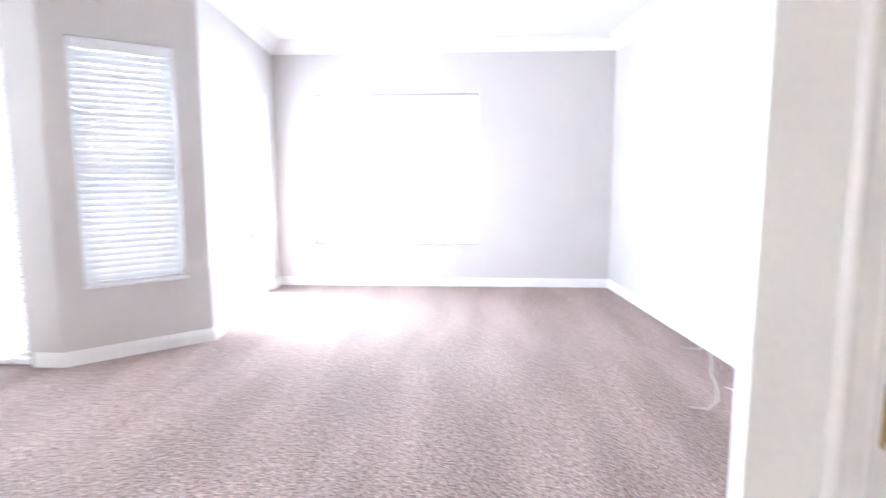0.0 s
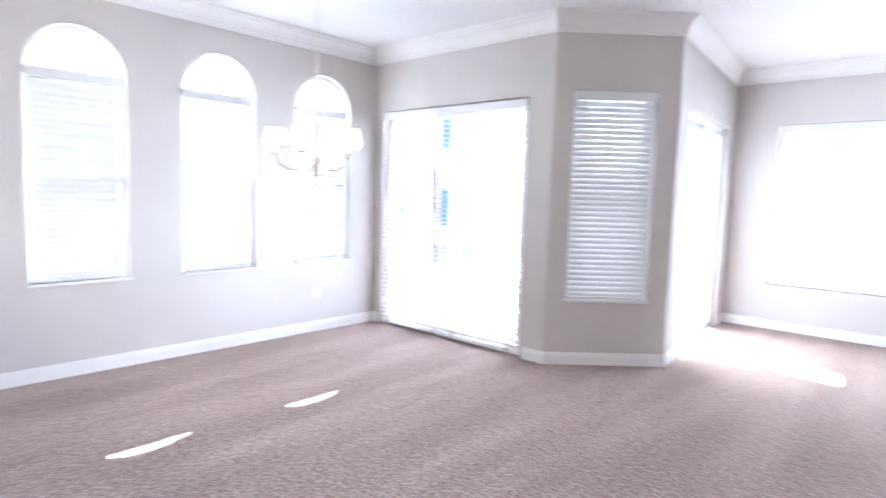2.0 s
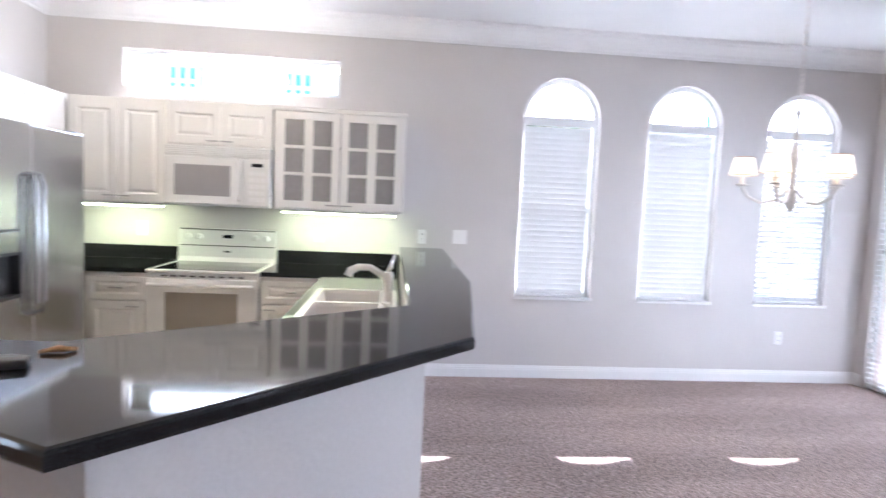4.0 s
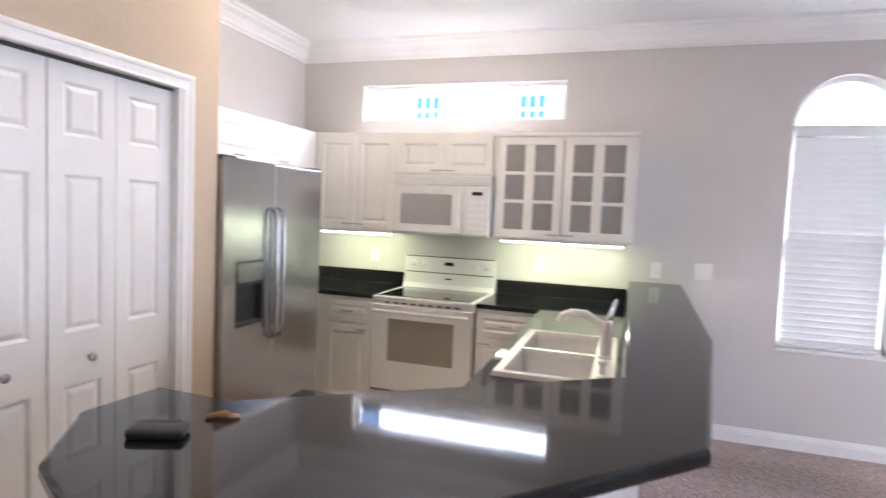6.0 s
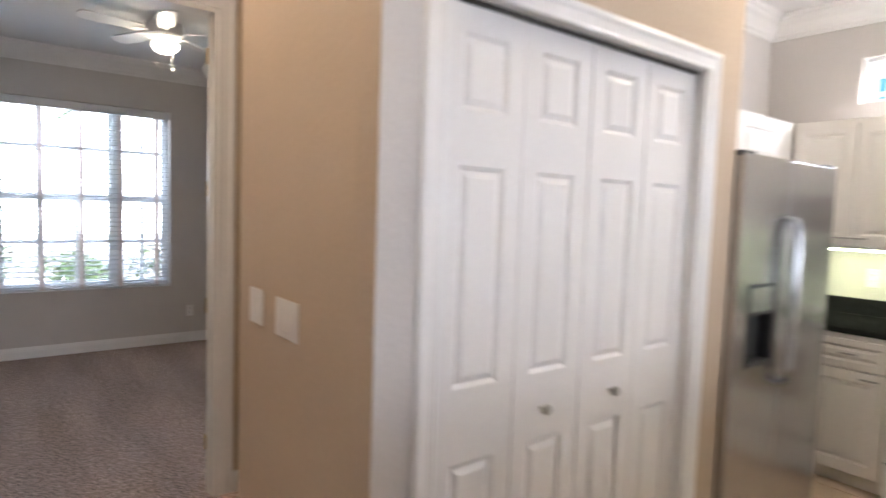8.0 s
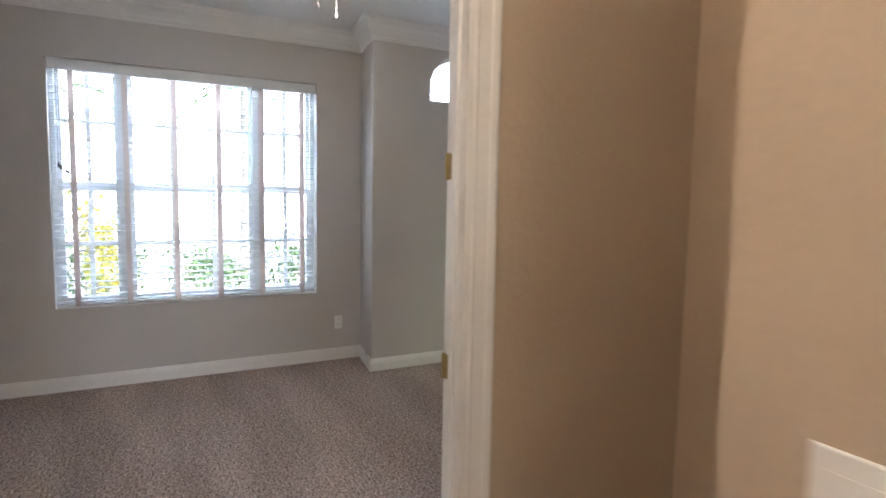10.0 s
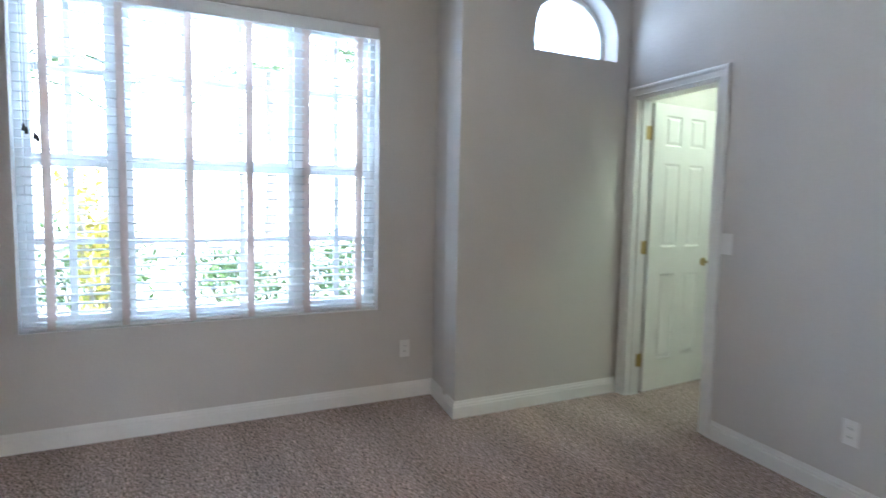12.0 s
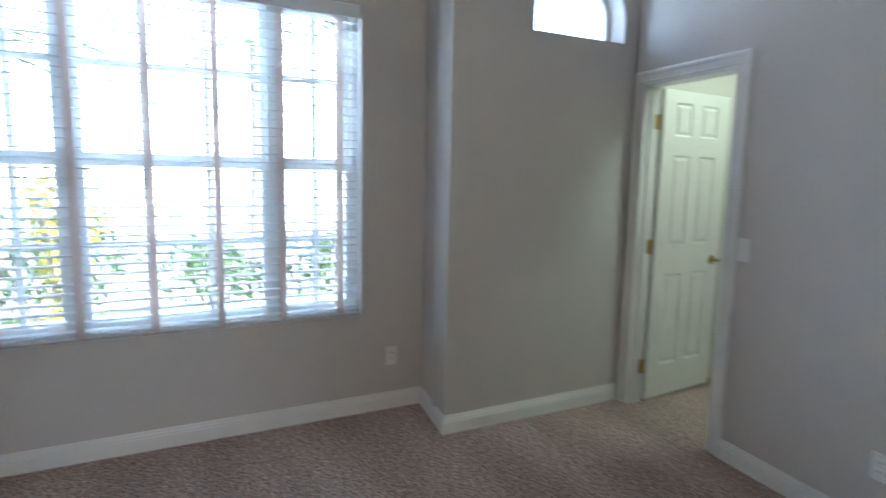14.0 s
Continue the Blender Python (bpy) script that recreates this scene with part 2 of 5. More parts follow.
def tube(bm, pts, r, seg=8):
    """Bent tube through points."""
    pts = [Vector(p) for p in pts]
    rings = []
    for i, p in enumerate(pts):
        d = (pts[min(i + 1, len(pts) - 1)] - pts[max(i - 1, 0)]).normalized()
        a = d.orthogonal() if abs(d.z) > 0.95 else d.cross(Vector((0, 0, 1)))
        a.normalize()
        b = d.cross(a)
        rad = r[i] if isinstance(r, (list, tuple)) else r
        rings.append([bm.verts.new(p + rad * (a * math.cos(2 * math.pi * k / seg) + b * math.sin(2 * math.pi * k / seg))) for k in range(seg)])
    for u, v in zip(rings, rings[1:]):
        for k in range(seg):
            j = (k + 1) % seg
            bm.faces.new((u[k], u[j], v[j], v[k]))
    bm.faces.new(rings[0][::-1])
    bm.faces.new(rings[-1])


def sweep(bm, path, prof, closed=False):
    """Moulding along a plan line with mitred corners: prof holds (distance off the wall to the right of the line, height)."""
    pts = [Vector(p) for p in path]
    n = len(pts)
    rings = []
    for i, p in enumerate(pts):
        d0 = (pts[i] - pts[i - 1]).normalized() if i or closed else None
        d1 = (pts[(i + 1) % n] - pts[i]).normalized() if i < n - 1 or closed else None
        d0, d1 = d0 or d1, d1 or d0
        n0, n1 = Vector((d0.y, -d0.x)), Vector((d1.y, -d1.x))
        m = (n0 + n1).normalized()
        m /= max(0.3, m.dot(n0))
        rings.append([bm.verts.new((p.x + m.x * o, p.y + m.y * o, z)) for o, z in prof])
    fs = []
    for a, b in zip(rings, rings[1:] + ([rings[0]] if closed else [])):
        for k in range(len(prof)):
            j = (k + 1) % len(prof)
            fs.append(bm.faces.new((a[k], b[k], b[j], a[j])))
    if not closed:
        fs += [bm.faces.new(rings[0]), bm.faces.new(rings[-1][::-1])]
    bmesh.ops.recalc_face_normals(bm, faces=fs)


def to_mesh(name, bm, material, smooth=False):
    me = bpy.data.meshes.new(name)
    bm.to_mesh(me)
    bm.free()
    me.materials.append(material)
    if smooth:
        for p in me.polygons:
            p.use_smooth = True
        me.set_sharp_from_angle(angle=radians(35))
    return me


def part(name, bm, material, parent, label="", smooth=False):
    ob = new(name, to_mesh(name, bm, material, smooth))
    ob.parent = parent
    return tagged(ob, label)


def piece(name, mesh, parent, m):
    """A further object on a mesh that alike pieces share."""
    ob = new(name, mesh)
    ob.parent = parent
    ob.matrix_basis = m
    return ob


def thing(name, label, category, m=None, group="", kind=""):
    ob = new(name)
    ob.empty_display_size = 0.1
    if m is not None:
        ob.matrix_basis = m
    return tagged(ob, label, category, group, kind)


def structure(name, bm, material, label, category, smooth=False):
    return tagged(new(name, to_mesh(name, bm, material, smooth)), label, category, kind="structure")

# ---------------------------------------------------------------- large structure
H, HB = 2.92, 2.87          # ceilings: main rooms, bedroom


def arc(c, r, z, rise, n=20):
    return [(c + r * math.cos(math.pi * i / n), z + rise * math.sin(math.pi * i / n)) for i in range(n + 1)]


def wall(name, a, b, t, openings=(), top=H, label="greige painted plaster wall", material=WALL):
    """Wall whose room face runs from a to b; its thickness lies to the left. openings: (s0, s1, z0, z1) or, arched, (s0, s1, z0, spring, rise)."""
    a, b = Vector(a), Vector(b)
    L = (b - a).length
    ang = math.degrees(math.atan2(b.y - a.y, b.x - a.x))
    bm = bmesh.new()
    s = 0.0
    for o in sorted(openings):
        if o[0] > s:
            box(bm, s, o[0], 0, t, 0, top)
        if o[2] > 0:
            box(bm, o[0], o[1], 0, t, 0, o[2])
        if len(o) == 4:
            box(bm, o[0], o[1], 0, t, o[3], top)
        else:
            pts = [(o[0], top)] + arc((o[0] + o[1]) / 2, (o[1] - o[0]) / 2, o[3], o[4])[::-1] + [(o[1], top)]
            prism(bm, pts, -t, 0, pose(0, 0, 0, 90))
        s = o[1]
    if s < L:
        box(bm, s, L, 0, t, 0, top)
    bmesh.ops.remove_doubles(bm, verts=bm.verts[:], dist=0.0002)
    ob = structure(name, bm, material, label, "wall")
    ob.matrix_basis = pose(a.x, a.y, 0, 0, 0, ang)
    return ob


XW, YD, YN, XE = -4.62, 3.75, 6.90, 2.12
XF, YF = 2.45, 2.90          # the east wall runs slightly askew down to here, then straight
DG0, DG1 = (-2.40, 3.75), (-1.64, 4.47)
LNW = (-1.905, 6.90)
ARCH_Y, ARCH_W = (0.920, 2.000, 3.075), 0.655
ARCH_Z = (0.705, 2.205, 0.345)
ytop = 3.168
BAY = (-1.978, -7.262)      # outer corner of the bedroom bay
BAYIN = -2.055
BW0, BW1, BWA = (-3.275, -7.262), (-2.98, -4.30), 84.31      # bedroom west wall, slightly askew
wall("wall_west", (XW, -ytop), (XW, YD), 0.10,
     [(-2.60 + ytop, -0.925 + ytop, 2.27, 2.56)] + [(y - ARCH_W / 2 + ytop, y + ARCH_W / 2 + ytop, *ARCH_Z) for y in ARCH_Y],
     label="greige wall with three arched windows and a transom")
wall("wall_dining", (XW - 0.16, YD), DG0, 0.16, [(0.29, 2.13, 0.0, 2.27)], label="greige wall with a wide sliding door")
dgl = (Vector(DG1) - Vector(DG0)).length
NB0, NB1, NBZ0, NBZ1 = 0.165, 0.860, 0.565, 2.31
wall("wall_diagonal", DG0, DG1, 0.16, [(NB0, NB1, NBZ0, NBZ1)], label="greige diagonal wall with a narrow window")
lwl = (Vector(LNW) - Vector(DG1)).length
wall("wall_living_west", DG1, LNW, 0.16, [(0.36, 2.1, 0.0, 2.24)], label="greige wall with a sliding door")
wall("wall_north", (LNW[0] - 0.16, YN), (XE + 0.14, YN), 0.16, [(-1.452 - LNW[0] + 0.16, 0.545 - LNW[0] + 0.16, 0.51, 2.295)], label="greige wall with a wide window")
wall("wall_east", (XE, YN), (XF, YF), 0.14)
wall("wall_foyer_east", (XF, YF), (XF, -2.4), 0.14)
wall("wall_foyer_south", (XF + 0.14, -2.4), (0.35, -2.4), 0.14)
wall("wall_hall_east", (0.35, -2.4), (0.35, -4.20), 0.14, label="tan painted plaster wall", material=TAN)
wall("wall_foyer_closet", (XF, 0.80), (0.938, 0.80), -0.05, [(0.517, 1.327, 0, 2.035)], label="white painted closet partition with a door", material=TRIM)
wall("wall_bedroom_north", (1.34, -4.20), (-3.286, -4.20), 0.10, [(1.278, 2.431, 0, 2.44)], label="tan wall with a double doorway", material=TAN)
wall("wall_hall_west", (-0.89, -3.24), (-0.89, -2.435), 0.10, label="tan plaster wall with switches", material=TAN)
wall("wall_pantry", (-0.89, -2.335), (-2.50, -2.335), 0.10, [(0.18, 1.37, 0, 2.054)], label="tan plaster wall round the pantry doors", material=TAN)
wall("wall_pantry_side", (-2.50, -2.435), (-2.50, -ytop), 0.10)
wall("wall_kitchen_south", (-2.40, -ytop), (XW - 0.16, -ytop), 0.16)
wall("wall_alcove", (-2.0, -3.24), (-0.99, -3.24), 0.06, label="tan painted plaster wall", material=TAN)
wall("wall_alcove_end", (-2.0, -4.20), (-2.0, -3.18), 0.10, label="tan painted plaster wall", material=TAN)
wall("wall_bedroom_west", BW0, BW1, 0.11, [(0.082, 0.795, 0, 2.04)], label="grey-beige plaster wall with a bathroom door")
wall("wall_bedroom_bay", (BAY[0] - 0.02, BAY[1]), (-4.41, BAY[1]), 0.20, [(0.495, 1.164, 2.275, 2.40, 0.30)], label="greige wall with a small arched window")
bm = bmesh.new()
prism(bm, [(BAYIN, -7.736), BAY, (BAY[0] - 0.02, BAY[1]), (-2.2, -7.736)], 0, H)
structure("wall_bedroom_return", bm, WALL, "greige painted plaster wall", "wall")
wall("wall_bedroom_south", (1.34, -7.736), (-2.237, -7.736), 0.18, [(1.072, 2.990, 0.612, 2.403)], label="greige wall with a wide three-part window")
wall("wall_bedroom_east", (1.2, -4.30), (1.2, -7.736), 0.14)
wall("wall_bathroom_west", (-4.25, BAY[1]), (-4.25, -5.4), 0.16)
wall("wall_bathroom_north", (-4.41, -5.4), (-3.205, -5.4), 0.12)

# thin greige strip over the tan wall, from the corner to the pantry casing
bm = bmesh.new()
box(bm, -1.0015, -0.8905, -2.3345, -2.3310, 0.107, H - 0.001)
structure("strip_corner", bm, WALL, "thin greige strip on the wall beside pantry doors", "wall")

# floors and ceilings
bm = bmesh.new()
prism(bm, [(XW - 0.16, -4.2), (XW - 0.16, YD + 0.16), (-2.45, YD + 0.16), (-1.80, 4.60), (-2.02, YN + 0.16), (XF + 0.14, YN + 0.16), (XF + 0.14, -4.2)], -0.12, 0)
floor = structure("floor", bm, CARPET, "pinkish-tan cut-pile carpet with vacuum tracks", "carpet")
bm = bmesh.new()
box(bm, -5.16, 1.34, -7.92, -4.2, -0.12, 0.0)
structure("floor_bedroom", bm, CARPET, "taupe-pink cut-pile carpet", "carpet")
# outline runs past the walls as an added, unseen roof that blocks sun
bm = bmesh.new()
prism(bm, [(XW - 0.16, -4.25), (XW - 0.16, YD), (-6.2, YD), (-6.2, 6.5), (-2.02, 6.5), (-2.02, 8.0), (XF + 0.14, 8.0), (XF + 0.14, -4.2), (-2, -4.2)], H, H + 0.18)
structure("ceiling", bm, CEIL, "white textured ceiling, extended outdoors to block sun", "ceiling")
bm = bmesh.new()
box(bm, -5.16, 1.34, -7.94, -4.2, HB, HB + 0.18)
structure("ceiling_bedroom", bm, CEIL, "white textured bedroom ceiling", "ceiling")

CROWN = [(0, -0.155), (0.010, -0.155), (0.014, -0.135), (0.022, -0.128), (0.030, -0.105), (0.055, -0.070), (0.085, -0.045), (0.092, -0.030), (0.105, -0.022), (0.112, 0), (0, 0)]
BASE = [(0, 0), (0.016, 0), (0.016, 0.070), (0.012, 0.074), (0.013, 0.084), (0.008, 0.090), (0.006, 0.101), (0.003, 0.106), (0, 0.106)]


def moulding(name, path, prof, z, label, category):
    bm = bmesh.new()
    sweep(bm, path, [(o, z + h) for o, h in prof])
    return structure(name, bm, TRIM, label, category)


moulding("trim_crown", [(-2.50, -ytop), (XW, -ytop), (XW, YD), DG0, DG1, LNW, (XE, YN), (XF, YF), (XF, 0.86)], CROWN, H - 0.001, "white stepped crown moulding", "crown moulding")
moulding("trim_crown_bedroom", [(1.2, -4.30), (1.2, -7.736), (BAYIN, -7.736), BAY, BW0, BW1], CROWN, HB - 0.001, "white stepped crown moulding", "crown moulding")
dgd = (Vector(DG1) - Vector(DG0)).normalized()
lwd = (Vector(LNW) - Vector(DG1)).normalized()
for path in ([(XW, -0.31), (XW, YD), (-4.53, YD)],
             [(-2.61, YD), DG0, DG1, tuple(Vector(DG1) + lwd * 0.31)],
             [tuple(Vector(DG1) + lwd * 2.15), LNW, (XE, YN), (XF, YF), (XF, 0.92)],
             [(XF, 0.80), (XF, -2.4), (0.35, -2.4), (0.35, -4.20)],
             [(-1.16, -4.20), (-2.0, -4.20)],
             [(-0.99, -3.24), (-0.89, -3.24), (-0.89, -2.335), (-1.0, -2.335)],
             [(-2.33, -2.335), (-2.50, -2.335)],
             [(1.05, 0.80), (0.938, 0.80), (0.938, 0.85)],
             [(1.2, -4.30), (1.2, -7.736), (BAYIN, -7.736), BAY, (-3.256, BAY[1])],
             [(-3.1893, -6.399), BW1, (-1.2, -4.30)],
             [(-4.25, BAY[1]), (-4.25, -5.4), (-3.22, -5.4)]):
    moulding("baseboard", path, BASE, 0.0, "white moulded baseboard", "baseboard")


CASING = [(0, 0.0015), (0, 0.008), (0.006, 0.011), (0.012, 0.009), (0.040, 0.011), (0.046, 0.015), (0.056, 0.017), (0.064, 0.015), (0.068, 0.009), (0.068, 0.0015)]


def casing(name, x0, x1, z1, m, w=0.068, label="white moulded door casing"):
    """Mitred door casing round an opening, flat on the plane y = 0, standing out to -y."""
    bm = bmesh.new()
    sweep(bm, [(x1, 0), (x1, z1), (x0, z1), (x0, 0)], [(o * w / 0.068, d) for o, d in CASING])
    for v in bm.verts:
        v.co = (v.co.x, -v.co.z, v.co.y)
    bmesh.ops.recalc_face_normals(bm, faces=bm.faces[:])
    ob = structure(name, bm, TRIM, label, "door casing")
    ob.matrix_basis = m
    return ob


def jamb(name, x0, x1, z1, depth, m, t=0.019):
    """Jamb lining inside an opening, from y = 0 to depth."""
    bm = bmesh.new()
    box(bm, x0, x0 + t, -0.004, depth + 0.004, 0, z1)
    box(bm, x1 - t, x1, -0.004, depth + 0.004, 0, z1)
    box(bm, x0 + t, x1 - t, -0.004, depth + 0.004, z1 - t, z1)
    box(bm, x0 + t, x0 + t + 0.011, depth * 0.35, depth * 0.60, 0, z1 - t, 0.002)
    box(bm, x1 - t - 0.011, x1 - t, depth * 0.35, depth * 0.60, 0, z1 - t, 0.002)
    ob = structure(name, bm, TRIM, "white painted door jamb", "door jamb")
    ob.matrix_basis = m
    return ob


def panel_slab(bm, w, h, t, panels, both=True):
    """Panelled leaf, x 0..w, y 0..t, z 0..h: recessed panels with a raised, bevelled field."""
    xs = sorted({0, w, *(v for p in panels for v in p[:2])})
    zs = sorted({0, h, *(v for p in panels for v in p[2:])})
    inside = lambda x, z: any(p[0] < x < p[1] and p[2] < z < p[3] for p in panels)
    d = 0.009
    for x0, x1 in zip(xs, xs[1:]):
        run = None
        for z0, z1 in zip(zs, zs[1:]):
            if inside((x0 + x1) / 2, (z0 + z1) / 2):
                if run is not None:
                    box(bm, x0, x1, 0, t, run, z0)
                    run = None
            elif run is None:
                run = z0
        if run is not None:
            box(bm, x0, x1, 0, t, run, h)
    for x0, x1, z0, z1 in panels:
        box(bm, x0, x1, d, t - d, z0, z1)
        for f, b in ((d, 0.0015),) + (((t - d, t - 0.0015),) if both else ()):
            e, g = 0.012, 0.032
            # sticking: sloped moulding round the recess, then the raised field
            ring = lambda o, y: [bm.verts.new(v) for v in ((x0 + o, y, z0 + o), (x1 - o, y, z0 + o), (x1 - o, y, z1 - o), (x0 + o, y, z1 - o))]
            edge = 0.0 if f == d else t
            for r0, r1 in ((ring(0, edge), ring(e, f)), (ring(e + 0.002, f), ring(g, b))):
                for k in range(4):
                    bm.faces.new((r0[k], r0[(k + 1) % 4], r1[(k + 1) % 4], r1[k]))
            bm.faces.new(ring(g, b))
    bmesh.ops.recalc_face_normals(bm, faces=[f for f in bm.faces])
    bmesh.ops.remove_doubles(bm, verts=bm.verts[:], dist=0.0002)


SIX = lambda w: [(x0, x1, z0, z1) for x0, x1 in ((0.11 * w / 0.6, w / 2 - 0.05), (w / 2 + 0.05, w - 0.11 * w / 0.6)) for z0, z1 in ((0.22, 0.83), (1.02, 1.60), (1.72, 1.93))]


def hinge_mesh():
    bm = bmesh.new()
    rod(bm, (0, 0, -0.05), (0, 0, 0.05), 0.007, 10)
    box(bm, 0.0, 0.030, -0.0015, 0.0015, -0.045, 0.045, 0.0008)
    box(bm, -0.0015, 0.0015, 0.0, 0.030, -0.045, 0.045, 0.0008)
    for z in (-0.032, 0.0, 0.032):
        rod(bm, (0.02 + 0.006 * (z == 0), -0.003, z), (0.02 + 0.006 * (z == 0), 0.0, z), 0.004, 6)
    return to_mesh("hinge", bm, BRASS)


HINGE = hinge_mesh()

# ---------------------------------------------------------------- doors
# pantry: two pairs of folding leaves
mp = pose(-0.89, -2.335, 0, 0, 0, 180)
casing("trim_casing_pantry", 0.18, 1.37, 2.035, mp)
jamb("trim_jamb_pantry", 0.18, 1.37, 2.054, 0.10, mp)
for k in range(2):
    pair = thing("bifold_door", "white six-panel bifold pantry doors, closed", "door", pose(-1.09 - k * 0.5755, -2.372, 0.012, 0, 0, 180), "pantry doors")
    for j in range(2):
        w = 0.283
        bm = bmesh.new()
        panel_slab(bm, w, 2.010, 0.034, [(0.062, w - 0.062, 0.19, 0.82), (0.062, w - 0.062, 1.025, 1.61), (0.062, w - 0.062, 1.75, 1.945)])
        leaf = part("leaf", bm, DOORW, pair)
        leaf.location.x = j * 0.2865
        if j != k:
            bm = bmesh.new()
            lathe(bm, [(0.004, 0), (0.006, 0.004), (0.006, 0.012), (0.014, 0.017), (0.017, 0.023), (0.014, 0.029), (0.004, 0.032)], 16, pose(w / 2 + (0.02 if k else -0.02), 0, 0.918, 90))
            part("knob", bm, NICKEL, leaf, "brushed nickel knob", True)
bm = bmesh.new()
box(bm, 0.20, 1.35, 0.026, 0.058, 2.0225, 2.0345)
tr = structure("trim_track", bm, SLOT, "dark bifold door track", "door track")
tr.matrix_basis = mp

# bedroom double door
md = pose(1.34, -4.20, 0, 0, 0, 180)
casing("trim_casing_bedroom", 1.278, 2.431, 2.44, md, 0.085)
casing("trim_casing_bedroom_inside", -2.431, -1.278, 2.44, pose(1.34, -4.30, 0, 0, 0, 0) @ pose(0, 0, 0), 0.085)
jamb("trim_jamb_bedroom", 1.278, 2.431, 2.44, 0.10, md)


def lever(bm, s, side):
    """Lever handle on the face y = side, pointing to -x * s."""
    rod(bm, (0, side, 0), (0, side + math.copysign(0.008, side), 0), 0.031, 20)
    rod(bm, (0, side, 0), (0, side + math.copysign(0.045, side), 0), 0.010, 12)
    y = side + math.copysign(0.045, side)
    tube(bm, [(0, y, 0), (-0.02 * s, y, 0), (-0.06 * s, y, 0.004), (-0.105 * s, y, 0.0)], [0.010, 0.010, 0.008, 0.006], 8)


def hung_leaf(name, w, h, t, m, label, panels, hinges, handle, dirn=1, group="", category="door"):
    """Door leaf hung at the origin, reaching along x."""
    ob = thing(name, label, category, m, group)
    bm = bmesh.new()
    panel_slab(bm, w, h, t, panels)
    lf = part("leaf", bm, DOORW, ob)
    for z in hinges:
        piece("hinge", HINGE, ob, pose(-0.006, t if dirn > 0 else 0, z, 0, 0, 0))
    if handle == "lever":
        bm = bmesh.new()
        lever(bm, 1, -0.0005)
        hb = part("lever_handle", bm, BRASS, lf, "brass lever handle", True)
        hb.location = (w - 0.06, 0, 0.96)
        bm = bmesh.new()
        lever(bm, 1, 0.0005)
        hb = part("lever_handle", bm, BRASS, lf, "brass lever handle", True)
        hb.location = (w - 0.06, t, 0.96)
    elif handle == "stub":
        bm = bmesh.new()
        lever(bm, -0.62, -0.0005)
        hb = part("lever_handle", bm, BRASS, lf, "brass lever handle", True)
        hb.location = (w - 0.075, 0, 0.90)
    elif handle == "knob":
        for y, s in ((0, 90), (t, -90)):
            bm = bmesh.new()
            lathe(bm, [(0.030, 0), (0.030, 0.006), (0.012, 0.010), (0.011, 0.028), (0.024, 0.040), (0.028, 0.052), (0.022, 0.062), (0.006, 0.066)], 18, pose(0, 0, 0, s))
            kb = part("knob", bm, BRASS, lf, "polished brass knob", True)
            kb.location = (w - 0.065, y, 0.90)
    return ob


tall = lambda w: [(x0, x1, z0, z1) for x0, x1 in ((0.085, w - 0.085),) for z0, z1 in ((0.22, 0.85), (1.05, 1.85), (1.98, 2.30))]
HZ = (0.24, 0.96, 1.56, 2.22)
bed_r = hung_leaf("bedroom_door", 0.515, 2.40, 0.035, pose(-1.073, -4.308, 0.012, 0, 0, 180 + 24) @ pose(0, -0.035, 0), "white panelled double-door leaf, open, brass hinges", tall(0.515), (), "lever", 1, "bedroom double doors")
bed_l = hung_leaf("bedroom_door", 0.515, 2.40, 0.035, pose(0.046, -4.308, 0.012, 0, 0, -24), "white panelled double-door leaf, open, brass hinges", tall(0.515), (), "", -1, "bedroom double doors")

# brass hinge leaves let into the jamb faces of the double doorway
for door_ob, x, s in ((bed_r, -1.0715, 1), (bed_l, 0.0425, -1)):
    for z in HZ:
        bm = bmesh.new()
        box(bm, -0.0015, 0.0015, -0.030, 0.0, -0.038, 0.038, 0.0006)
        rod(bm, (0.004 * s, -0.032, -0.039), (0.004 * s, -0.032, 0.039), 0.005, 10)
        for dz in (-0.03, 0.0, 0.03):
            rod(bm, (0.0015 * s, -0.012 - 0.008 * (dz == 0), dz), (0.003 * s, -0.012 - 0.008 * (dz == 0), dz), 0.004, 6)
        hp = part("jamb_hinge", bm, BRASS, door_ob, "brass butt hinge")
        hp.matrix_basis = door_ob.matrix_basis.inverted() @ pose(x, -4.268, z + 0.012)

# bathroom door off the bedroom
mb = pose(*BW0, 0, 0, 0, BWA)
casing("trim_casing_bathroom", 0.082, 0.795, 2.04, mb)
jamb("trim_jamb_bathroom", 0.082, 0.795, 2.04, 0.11, mb)
bath = hung_leaf("bathroom_door", 0.672, 2.005, 0.035, pose(-3.408, -7.138, 0.012, 0, 0, 184.5) @ pose(0, -0.0, 0), "white six-panel bathroom door, open inward, brass hinges", SIX(0.672), (0.23, 1.02, 1.80), "stub")

for z in (0.23, 1.02, 1.80):
    bm = bmesh.new()
    box(bm, 0.0, 0.036, -0.0015, 0.0015, -0.045, 0.045, 0.0006)
    rod(bm, (-0.002, 0.003, -0.047), (-0.002, 0.003, 0.047), 0.006, 10)
    hp = part("jamb_hinge", bm, BRASS, bath, "brass butt hinge")
    hp.matrix_basis = bath.matrix_basis.inverted() @ pose(-3.381, -7.1465, z + 0.012, 0, 0, -5.7)

# foyer closet door
mf = pose(0.938, 0.80, 0, 0, 0, 0)
casing("trim_casing_foyer", 0.185, 0.995, 2.035, mf)
jamb("trim_jamb_foyer", 0.185, 0.995, 2.035, 0.05, mf)
hung_leaf("closet_door", 0.765, 2.005, 0.035, pose(0.938 + 0.207, 0.801, 0.012), "white six-panel closet door, closed", SIX(0.765), (0.23, 0.98, 1.80), "knob", -1)

